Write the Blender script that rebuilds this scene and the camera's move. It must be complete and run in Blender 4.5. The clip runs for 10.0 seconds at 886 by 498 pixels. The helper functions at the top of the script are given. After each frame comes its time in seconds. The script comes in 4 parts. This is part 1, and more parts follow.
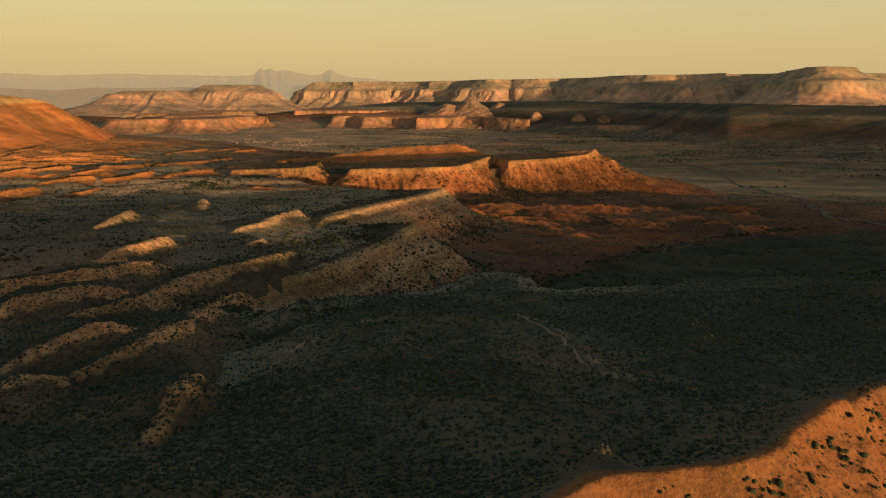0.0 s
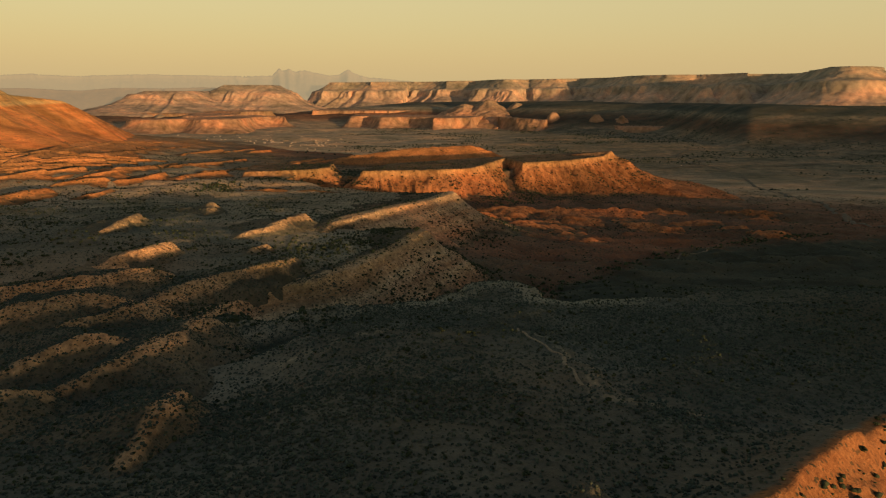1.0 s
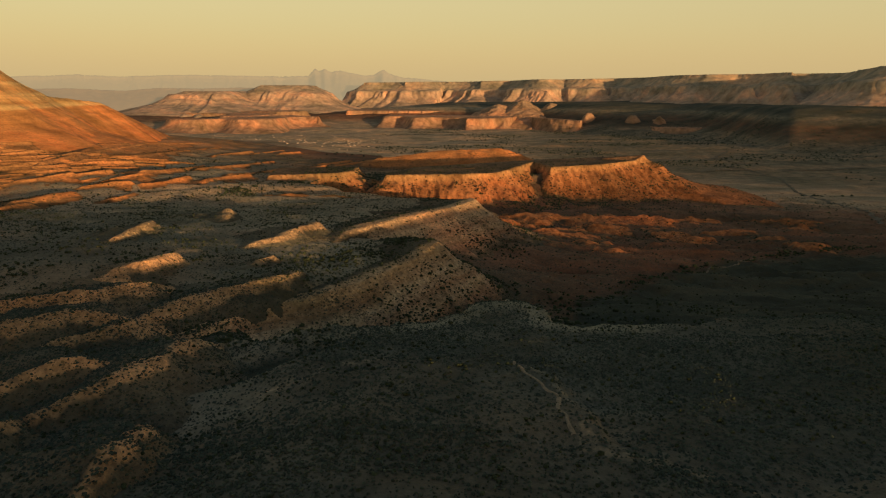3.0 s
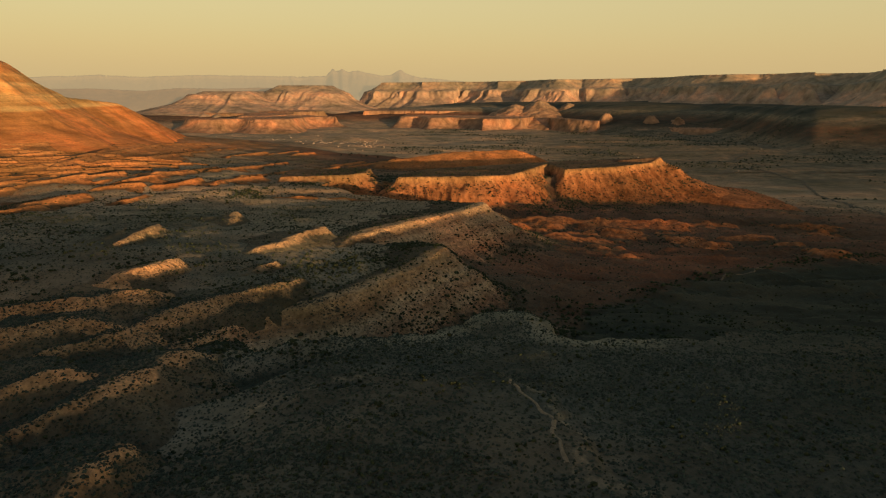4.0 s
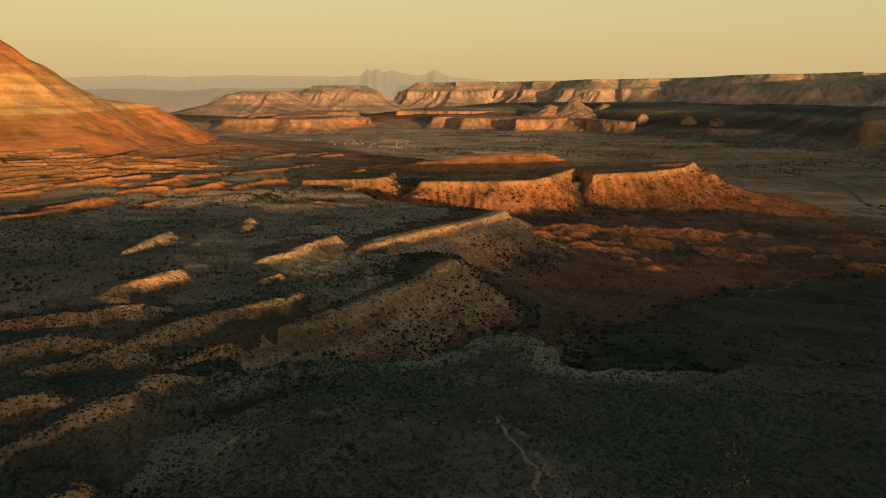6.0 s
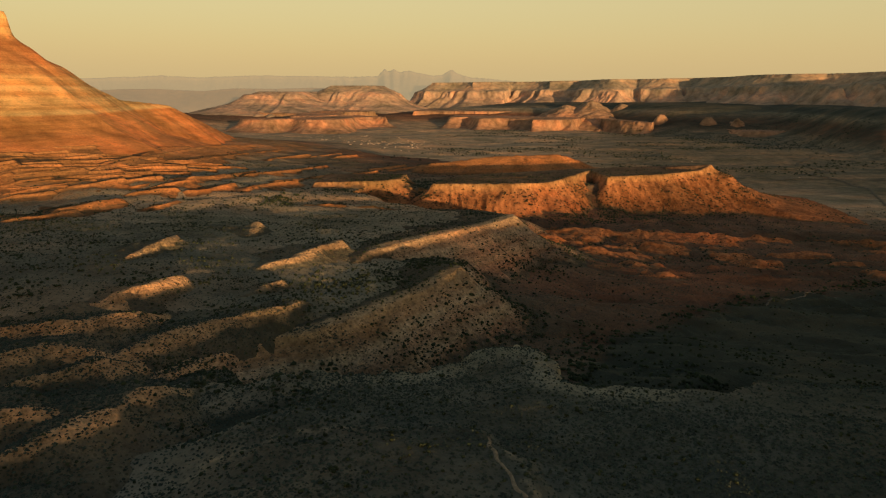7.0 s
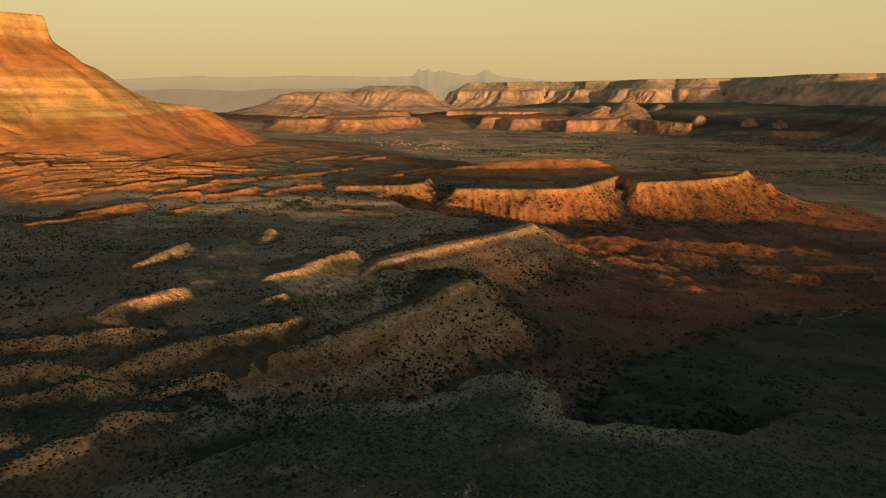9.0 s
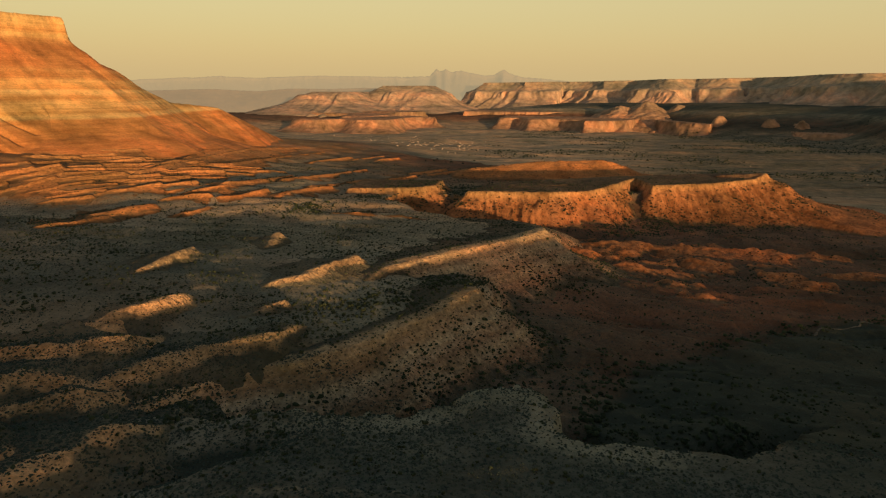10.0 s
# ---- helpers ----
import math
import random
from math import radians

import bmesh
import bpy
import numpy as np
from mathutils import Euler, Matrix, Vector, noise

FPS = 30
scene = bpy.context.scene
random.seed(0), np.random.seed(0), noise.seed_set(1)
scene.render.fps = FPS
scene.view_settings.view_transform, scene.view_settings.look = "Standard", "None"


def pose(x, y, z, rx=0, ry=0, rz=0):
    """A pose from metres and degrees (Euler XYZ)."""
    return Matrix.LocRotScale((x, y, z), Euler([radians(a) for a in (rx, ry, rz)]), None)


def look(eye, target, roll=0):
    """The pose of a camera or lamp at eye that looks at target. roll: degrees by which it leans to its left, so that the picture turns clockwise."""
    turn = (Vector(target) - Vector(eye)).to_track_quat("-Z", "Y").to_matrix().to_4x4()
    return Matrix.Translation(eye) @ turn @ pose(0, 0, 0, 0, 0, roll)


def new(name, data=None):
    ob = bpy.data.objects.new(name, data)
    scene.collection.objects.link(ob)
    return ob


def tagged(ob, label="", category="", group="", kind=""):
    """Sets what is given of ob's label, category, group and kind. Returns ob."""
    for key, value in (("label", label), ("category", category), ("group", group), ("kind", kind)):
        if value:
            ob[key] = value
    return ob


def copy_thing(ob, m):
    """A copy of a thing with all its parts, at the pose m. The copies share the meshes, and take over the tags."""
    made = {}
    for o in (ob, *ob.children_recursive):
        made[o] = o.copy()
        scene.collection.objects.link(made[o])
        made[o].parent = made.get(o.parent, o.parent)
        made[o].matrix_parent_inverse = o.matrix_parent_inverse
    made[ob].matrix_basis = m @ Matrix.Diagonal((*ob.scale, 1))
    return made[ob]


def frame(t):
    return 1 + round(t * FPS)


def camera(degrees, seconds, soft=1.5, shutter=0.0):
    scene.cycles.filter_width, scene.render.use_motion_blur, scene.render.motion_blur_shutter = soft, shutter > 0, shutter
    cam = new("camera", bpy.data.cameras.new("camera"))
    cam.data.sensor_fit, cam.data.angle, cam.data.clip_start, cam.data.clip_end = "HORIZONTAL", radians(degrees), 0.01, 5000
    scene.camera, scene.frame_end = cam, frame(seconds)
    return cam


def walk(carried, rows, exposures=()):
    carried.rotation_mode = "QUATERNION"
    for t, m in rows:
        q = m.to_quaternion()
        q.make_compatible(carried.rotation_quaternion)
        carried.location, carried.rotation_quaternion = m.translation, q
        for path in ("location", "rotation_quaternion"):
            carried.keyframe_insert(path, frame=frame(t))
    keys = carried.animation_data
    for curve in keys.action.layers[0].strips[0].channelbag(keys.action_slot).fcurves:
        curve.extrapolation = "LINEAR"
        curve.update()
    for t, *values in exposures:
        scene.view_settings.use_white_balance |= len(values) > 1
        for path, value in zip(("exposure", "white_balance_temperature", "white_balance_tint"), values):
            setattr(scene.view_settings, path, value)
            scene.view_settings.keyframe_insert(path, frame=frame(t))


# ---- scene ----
cam = camera(70.957, 10.0, soft=1.15)

# seconds, x, y, z, yaw, pitch (metres, degrees)
PATH = [
    (0.0, 0.00, 0.00, 160.00, 0.000, -13.977),
    (0.5, 2.51, 2.95, 160.91, 0.813, -13.988),
    (1.0, 4.99, 5.93, 161.82, 1.621, -13.999),
    (1.5, 7.46, 8.93, 162.74, 2.425, -14.010),
    (2.0, 9.89, 11.94, 163.65, 3.225, -14.021),
    (2.5, 12.30, 14.98, 164.56, 4.022, -14.032),
    (3.0, 14.69, 18.05, 165.48, 4.817, -14.043),
    (3.5, 17.05, 21.13, 166.39, 5.609, -14.053),
    (4.0, 19.39, 24.23, 167.30, 6.400, -14.064),
    (4.5, 21.70, 27.36, 168.22, 7.190, -14.075),
    (5.0, 23.99, 30.50, 169.14, 7.979, -14.086),
    (5.5, 26.26, 33.67, 170.06, 8.769, -14.097),
    (6.0, 28.50, 36.86, 170.98, 9.558, -14.108),
    (6.5, 30.71, 40.07, 171.89, 10.349, -14.119),
    (7.0, 32.90, 43.30, 172.81, 11.140, -14.130),
    (7.5, 35.07, 46.56, 173.73, 11.934, -14.141),
    (8.0, 37.21, 49.84, 174.65, 12.730, -14.152),
    (8.5, 39.33, 53.14, 175.57, 13.529, -14.163),
    (9.0, 41.42, 56.45, 176.49, 14.332, -14.174),
    (9.5, 43.49, 59.79, 177.41, 15.138, -14.185),
    (10.0, 45.53, 63.15, 178.33, 15.949, -14.195),
]
walk(cam, [(t, pose(x, y, z, 90 + p, 0, w)) for t, x, y, z, w, p in PATH])

# ------------------------------------------------------------------ light
SUN_ELEV, SUN_AZ = 3.3, 40.0          # height; degrees right of straight behind the first heading
scene.view_settings.exposure = 0.0
world = bpy.data.worlds.new("evening_sky")
scene.world = world
world.use_nodes = True
wn, wl = world.node_tree.nodes, world.node_tree.links
wn.clear()
sky = wn.new("ShaderNodeTexSky")
sky.sky_type, sky.sun_disc = "NISHITA", False
sky.sun_elevation, sky.sun_rotation = radians(SUN_ELEV), radians(180 - SUN_AZ)
sky.air_density, sky.dust_density = 1.4, 3.0
coord = wn.new("ShaderNodeTexCoord")
sep = wn.new("ShaderNodeSeparateXYZ")
wl.new(coord.outputs["Generated"], sep.inputs[0])
ramp = wn.new("ShaderNodeValToRGB")     # dusty yellow horizon under a dim zenith
ramp.color_ramp.interpolation = "EASE"
for e, (p, c) in zip((ramp.color_ramp.elements[0], ramp.color_ramp.elements[1]),
                     ((0.0, (0.70, 0.52, 0.25)), (1.0, (0.036, 0.072, 0.115)))):
    e.position, e.color = p, (*c, 1)
for p, c in ((0.12, (0.64, 0.53, 0.275)), (0.27, (0.52, 0.45, 0.245)), (0.45, (0.105, 0.152, 0.162))):
    ramp.color_ramp.elements.new(p).color = (*c, 1)
wl.new(sep.outputs["Z"], ramp.inputs[0])
bg_sky, bg_dust, add = wn.new("ShaderNodeBackground"), wn.new("ShaderNodeBackground"), wn.new("ShaderNodeAddShader")
wl.new(sky.outputs[0], bg_sky.inputs[0]); bg_sky.inputs[1].default_value = 0.085
wl.new(ramp.outputs[0], bg_dust.inputs[0]); bg_dust.inputs[1].default_value = 0.86
wl.new(bg_sky.outputs[0], add.inputs[0]); wl.new(bg_dust.outputs[0], add.inputs[1])
wout = wn.new("ShaderNodeOutputWorld")
wl.new(add.outputs[0], wout.inputs[0])

lamp = bpy.data.lights.new("sun", "SUN")
lamp.energy, lamp.angle, lamp.color = 5.4, radians(0.9), (1.0, 0.61, 0.27)
sun = new("sun", lamp)
el, az = radians(SUN_ELEV), radians(SUN_AZ)
TO_SUN = Vector((math.sin(az) * math.cos(el), -math.cos(az) * math.cos(el), math.sin(el)))
sun.matrix_world = look(TO_SUN * 500, (0, 0, 0))

# ------------------------------------------------------------------ noise and distance fields

def hashed(ix, iy, seed):
    h = (ix.astype(np.int64) * 374761393 + iy.astype(np.int64) * 668265263 + seed * 974711) & 0x7FFFFFFF
    h = ((h ^ (h >> 13)) * 1274126177) & 0x7FFFFFFF
    h = ((h ^ (h >> 16)) * 668265263) & 0x7FFFFFFF
    return ((h ^ (h >> 15)) & 0xFFFF) / 65535.0 * 2 - 1


def vnoise(x, y, seed=0):
    ix, iy = np.floor(x), np.floor(y)
    fx, fy = x - ix, y - iy
    fx, fy = fx * fx * fx * (fx * (fx * 6 - 15) + 10), fy * fy * fy * (fy * (fy * 6 - 15) + 10)
    a, b = hashed(ix, iy, seed), hashed(ix + 1, iy, seed)
    c, d = hashed(ix, iy + 1, seed), hashed(ix + 1, iy + 1, seed)
    return (a + (b - a) * fx) * (1 - fy) + (c + (d - c) * fx) * fy


def fbm(x, y, seed=0, octaves=4):
    total, amp = np.zeros_like(x), 1.0
    for i in range(octaves):
        total = total + amp * vnoise(x, y, seed + 17 * i)
        x, y, amp = 1.73 * x + 1.1 * y, 1.73 * y - 1.1 * x, amp * 0.5
    return total


def ridged(x, y, seed=0, octaves=3):
    total, amp = np.zeros_like(x), 1.0
    for i in range(octaves):
        total = total + amp * (1 - 2 * np.abs(vnoise(x, y, seed + 31 * i)))
        x, y, amp = 1.8 * x + 0.9 * y, 1.8 * y - 0.9 * x, amp * 0.5
    return total


def step(a, b, v):
    u = np.clip((v - a) / (b - a), 0, 1)
    return u * u * (3 - 2 * u)


def outline(px, py, poly, closed=True, sided=False):
    """Distance to a polygon (negative inside) or a line, the length along it, the place among its corners and, if asked, how far to its left (1) or right (-1) a spot lies."""
    pts = np.array(poly, float)
    n = len(pts)
    best = np.full(px.shape, 1e18)
    along = np.zeros(px.shape)
    corner = np.zeros(px.shape)
    inside = np.zeros(px.shape, bool)
    run = 0.0
    left = np.zeros(px.shape)
    for i in range(n if closed else n - 1):
        a, b = pts[i], pts[(i + 1) % n]
        ex, ey = b[0] - a[0], b[1] - a[1]
        ll = math.hypot(ex, ey)
        u = np.clip(((px - a[0]) * ex + (py - a[1]) * ey) / (ll * ll), 0, 1)
        d = (px - a[0] - u * ex) ** 2 + (py - a[1] - u * ey) ** 2
        m = d < best
        best = np.where(m, d, best)
        along = np.where(m, run + u * ll, along)
        corner = np.where(m, i + u, corner)
        left = np.where(m, (ex * (py - a[1]) - ey * (px - a[0])) / ll, left)
        if closed:
            cross = (a[1] > py) != (b[1] > py)
            inside ^= cross & (px < (b[0] - a[0]) * (py - a[1]) / ((b[1] - a[1]) or 1e-9) + a[0])
        run += ll
    dist = np.sqrt(best)
    found = np.where(inside, -dist, dist), along, corner
    return (*found, np.clip(left / np.maximum(dist, 1e-6), -1, 1)) if sided else found


# ------------------------------------------------------------------ the lie of the land
# the bench's edge: from the hill under the camera, along the rim, round the ravine, past the two cuestas and behind the butte
BENCH = [(-420, -420), (-120, -60), (-30, 30), (8, 56), (20, 71), (37, 73.5), (50, 81), (57, 88), (67, 97), (73, 103), (81, 110), (96, 118), (120, 127), (150, 138), (176, 156), (198, 184), (198, 222), (160, 252), (116, 258), (99, 240), (91, 222),
         (85, 212), (78, 208.5), (67, 208), (55, 205.5), (45, 206), (38, 206.5), (36, 214), (31, 231), (20, 233), (9, 222), (1, 213), (-8, 204.5), (-22, 203), (-44, 199), (-62, 198), (-76, 190), (-88, 186), (-95, 194), (-92, 206), (-84, 219), (-75, 228), (-66, 234), (-56, 241), (-50, 250),
         (-45, 262), (-40, 282), (-35, 302), (-32, 322), (-40, 340), (-68, 362), (-52, 386), (-32, 418), (-10, 456), (-26, 486), (-60, 515), (-110, 545),
         (-165, 600), (-165, 650), (-112, 676), (-60, 672), (10, 700), (40, 745), (90, 775), (150, 815), (192, 866), (150, 960), (40, 1060), (-150, 1150), (-480, 1240),
         (-900, 1500), (-3000, 1700), (-3000, -1500)]


# the stretch of the edge that falls into the ravine
RIM = [(99, 240), (85, 212), (67, 208), (44, 204), (33, 213), (28, 229), (9, 220), (-8, 204), (-22, 203), (-44, 199), (-62, 198), (-76, 190)]

# the upper step of the bench under the flight
TERRACE = [(-48, 118), (-36, 146), (-14, 156), (6, 163), (17, 162), (24, 150), (31, 134), (29, 118), (58, 108), (80, 104), (60, 60), (-60, 40), (-90, 80)]


def bench_top(x, y):
    # raised out of view, behind and to the right, to shade the hills
    z = np.interp(y, [-400, -60, 0, 50, 80, 110, 160, 220, 300, 420, 600, 900, 1300], [135, 129, 123, 115.5, 107.9, 104, 101, 95.5, 90.5, 86.5, 83, 62, 45])
    z = z - 5.5 * step(-22, -62, x) * step(95, 140, y) * step(248, 205, y)
    z = z - 5.0 * step(-8, -42, x) * step(60, 95, y) * step(165, 125, y) + 3.0 * np.maximum(step(-80, -130, x) * step(130, 170, y), step(-55, -92, x) * step(222, 258, y)) * step(430, 350, y)
    z = z + 4.0 * step(85, 130, x) * step(230, 185, y) + 5.0 * step(140, 190, x) * step(240, 215, y) - 9.0 * step(212, 250, y) * step(82, 108, x)
    # a bushy hollow between the hills and the upper step
    u, v = (x + 46) * 0.77 + (y - 177) * 0.64, (y - 177) * 0.77 - (x + 46) * 0.64
    z = z - 7.5 * np.exp(-(u / 21) ** 2 - (v / 9) ** 2)
    d, _, _ = outline(x, y, TERRACE)
    z = z + 2.2 * step(5, -1, d + 4.5 * fbm(x / 15, y / 15, 61, 4)) - 0.5
    return z + 3.0 * step(-90, -190, x) * step(180, 300, y) * step(480, 380, y)


def valley(x, y):
    z = 2 + 56 * np.exp(-((np.maximum(y, 150) - 300) / 550) ** 2)
    z = z + 60 * step(-250, -900, x) * step(2300, 1300, y)
    right = step(0.0, 0.2, x / np.maximum(y, 1))
    corner = step(0.28, 0.46, x / np.maximum(y, 1))
    z = z + (58 + 60 * step(-0.3, 0.02, x / np.maximum(y, 1))) * step(3050 - 450 * right - 600 * corner, 3650 - 350 * right - 700 * corner, np.hypot(x, y))
    # an apron that climbs to the foot of the butte
    w = y - 0.55 * x
    z = z + 6 * step(400, 660, w) * step(1050, 800, w) * step(-60, 30, x) * step(520, 300, x)
    # unseen ground behind the camera, raised towards the sun to shade the basin
    q = 0.866 * y - 0.5 * x
    return z + (np.maximum(z, 75) - z) * step(150, 40, q) * step(120, 190, x) * step(420, 330, 0.866 * x + 0.5 * y)


def ground_z(x, y):
    d, along, _ = outline(x, y, BENCH)
    d = d + (2.4 * fbm(x / 19, y / 19, 5, 3) + (2.0 * vnoise(x / 5, y / 5, 6) + 0.8 * vnoise(x / 2, y / 2, 8)) * step(-60, -30, x) * step(245, 228, y)) * step(120, 60, np.abs(d)) * (1 - 0.7 * step(120, 95, y))
    rise = np.interp(d, [-6, 0, 2.5, 7, 32, 80, 160], [1, 0.98, 0.84, 0.74, 0.36, 0.13, 0])
    crest = 0.8 * np.exp(-((d + 0.5) / 2.4) ** 2) * step(125, 95, y) * step(-40, 0, x)
    lip = step(150, 165, y) * step(300, 250, y) * step(-80, -56, x)      # a crisp stony lip above the ravine
    rise = rise + (np.interp(d, [-3, 0, 1.3, 3, 8, 32, 80, 160], [1, 0.99, 0.82, 0.70, 0.60, 0.33, 0.13, 0]) - rise) * lip
    lit = step(130, 105, y)          # the hill under the start of the flight falls off gently
    rise = rise + (np.interp(d, [-6, 0, 2, 8, 30, 70, 140, 220], [1, 0.99, 0.955, 0.86, 0.6, 0.36, 0.1, 0]) - rise) * lit
    low, high = valley(x, y), bench_top(x, y)
    low = low + (high - low) * 0.25 * step(-15, -80, x) * step(170, 190, y) * step(330, 280, y)
    z = low + (high - low) * rise + crest - 2.8 * step(-1, -13, d) * step(135, 110, y) * step(-40, 0, x) - 16 * lip * np.exp(-((d - 14) / 9) ** 2)
    far = np.hypot(x, y)
    z = z + 4.0 * np.exp(-((x - 22.5) / 3.0) ** 2 - ((y - 79.5) / 3.6) ** 2)      # a bare knob on the brink
    # an unseen ridge beside the flight, added to shade the basin and cuestas
    e, _, _ = outline(x, y, [(150, 122), (190, 152), (236, 192)], False)
    z = np.maximum(z, 108 - 1.2 * np.maximum(e - 3, 0))
    # broken stony slope on the sunny side
    z = z + step(2, 9, d) * step(125, 105, y) * step(140, 90, d) * (0.7 * ridged(x / 9, y / 9, 15, 3) + 0.25 * vnoise(x / 1.7, y / 1.7, 16))
    # scrubby swells of the bench
    smooth = step(125, 95, y) * step(-40, 0, x) * np.exp(-(d / 20) ** 2)
    z = z + rise * (1 - 0.85 * smooth) * (1.3 * fbm(x / 55, y / 38, 2, 4) + 0.5 * fbm(x / 13, y / 10, 3, 3))
    # red badlands in the basin: many low gullied ribs
    bad = (1 - rise) * step(1300, 700, y) * step(700, 420, x)
    z = z + bad * (2.2 * ridged(x / 80 + 0.4 * fbm(x / 40, y / 40, 7, 2), y / 28, 9, 4) + 1.3 * ridged(x / 30 + 0.5 * fbm(x / 15, y / 15, 13, 2), y / 13, 12, 3))
    # stony ledges stepping up to the mountain foot
    ter = step(430, 540, y) * step(1500, 1250, y) * step(-30, -170, x) * rise * (1 - step(-280, -220, x) * step(550, 590, y) * step(800, 740, y))
    e = 20 + 0.055 * np.clip(-150 - x, 0, 600) + 0.03 * np.clip(-330 - x, 0, 260) + 1.2 * ridged((x + 0.3 * y) / 120, (y - 0.25 * x) / 26, 21, 3) + 0.5 * fbm(x / 30, y / 11, 23, 2)
    z = z + ter * (e - 20)
    # gentle valley floor
    z = z + (1 - rise) * step(900, 1600, far) * (6 * fbm(x / 360, y / 170, 41, 4))
    # rising country behind the camera
    return z + 45 * step(-700, -1600, y) * (1 + 0.4 * fbm(x / 400, y / 400, 51, 3))


def ledge(x, y):
    """Where bare rock shows: the bench's rim, the edge of its upper step, and the risers below the mountain."""
    d, _, _ = outline(x, y, BENCH)
    t, _, _ = outline(x, y, TERRACE)
    pale = step(-52, -30, x) * step(78, 55, x) * step(240, 228, y) * (0.9 * np.exp(-((d - 0.6) / 1.8) ** 2) + 0.55 * step(135, 165, y) * np.exp(-((d + 7) / 7) ** 2)) + 0.27 * np.exp(-((t - 3) / 2.5) ** 2)
    shale = 0.95 * step(-4, 0, d) * step(128, 112, y) * step(-40, 0, x) * step(120, 60, d)
    h = 3.0
    steep = np.hypot(ground_z(x + h, y) - ground_z(x - h, y), ground_z(x, y + h) - ground_z(x, y - h)) / (2 * h)
    rock = step(0.3, 0.62, steep) * step(420, 560, y) * step(-20, -160, x)
    # scrub grows thick below the rim, in the ravine and in the bushy hollow
    green_line = np.interp(x, [20, 39, 57, 117, 169, 300, 500], [232, 246, 318, 380, 424, 470, 520])
    green = step(2, 8, d) * step(35, -25, y - green_line) * step(10, 40, x) * step(130, 150, y)
    u, v = (x + 46) * 0.77 + (y - 177) * 0.64, (y - 177) * 0.77 - (x + 46) * 0.64
    e, _, _ = outline(x, y, RIM, False)
    green = np.maximum(green, step(2, 5, d) * step(30, 14, e) * step(60, 20, x))
    # also darkens the right spur, the right of the bench and the far valley
    green = np.maximum(green, step(206, 220, y) * step(80, 94, x) * step(340, 290, y))
    green = np.maximum(green, 0.62 * step(60, 105, x) * step(112, 140, y) * step(260, 240, y))
    far = np.hypot(x, y)
    green = np.maximum(green, step(900, 1500, far) * (0.05 + 0.5 * step(-0.1, 0.16, x / np.maximum(y, 1))))
    green = np.maximum(green, np.exp(-(u / 20) ** 2 - (v / 9) ** 2))
    return {"bare": np.clip(np.maximum(rock, 0.62 * step(-250, -340, x + 0.12 * y) * step(400, 480, y) * step(1500, 1200, y)), 0, 1).ravel(), "rim": np.clip(pale * step(80, 110, y), 0, 1).ravel(), "green": np.clip(green, 0, 1).ravel(), "shale": shale.ravel()}


# ------------------------------------------------------------------ materials

def node_material(name):
    m = bpy.data.materials.new(name)
    m.use_nodes = True
    nt = m.node_tree
    nt.nodes.clear()
    out, bsdf = nt.nodes.new("ShaderNodeOutputMaterial"), nt.nodes.new("ShaderNodeBsdfPrincipled")
    nt.links.new(bsdf.outputs[0], out.inputs[0])
    bsdf.inputs["Roughness"].default_value = 0.95
    bsdf.inputs["Specular IOR Level"].default_value = 0.1
    return m, nt, bsdf


def noise_node(nt, scale, detail=4.0, rough=0.6, stretch=(1, 1, 1)):
    geo = nt.nodes.new("ShaderNodeNewGeometry")
    mp = nt.nodes.new("ShaderNodeMapping")
    mp.inputs["Scale"].default_value = stretch
    nt.links.new(geo.outputs["Position"], mp.inputs["Vector"])
    n = nt.nodes.new("ShaderNodeTexNoise")
    n.inputs["Scale"].default_value, n.inputs["Detail"].default_value, n.inputs["Roughness"].default_value = scale, detail, rough
    nt.links.new(mp.outputs[0], n.inputs["Vector"])
    return n.outputs["Fac"]


def ramp_node(nt, source, stops):
    r = nt.nodes.new("ShaderNodeValToRGB")
    els = r.color_ramp.elements
    els[0].position, els[0].color = stops[0][0], (*stops[0][1], 1)
    els[1].position, els[1].color = stops[-1][0], (*stops[-1][1], 1)
    for p, c in stops[1:-1]:
        els.new(p).color = (*c, 1)
    nt.links.new(source, r.inputs[0])
    return r.outputs[0]


def maths(nt, op, a, b, clamp=False):
    n = nt.nodes.new("ShaderNodeMath")
    n.operation, n.use_clamp = op, clamp
    for i, v in enumerate((a, b)):
        if isinstance(v, (int, float)):
            n.inputs[i].default_value = v
        else:
            nt.links.new(v, n.inputs[i])
    return n.outputs[0]


def mixed(nt, fac, a, b, blend="MIX"):
    n = nt.nodes.new("ShaderNodeMix")
    n.data_type, n.blend_type = "RGBA", blend
    for i, v in ((0, fac), (6, a), (7, b)):
        if isinstance(v, (int, float)):
            n.inputs[i].default_value = v
        elif isinstance(v, tuple):
            n.inputs[i].default_value = (*v, 1)
        else:
            nt.links.new(v, n.inputs[i])
    return n.outputs[2]


def relief(nt, bsdf, source, strength, distance):
    b = nt.nodes.new("ShaderNodeBump")
    b.inputs["Strength"].default_value, b.inputs["Distance"].default_value = strength, distance
    nt.links.new(source, b.inputs["Height"])
    nt.links.new(b.outputs[0], bsdf.inputs["Normal"])


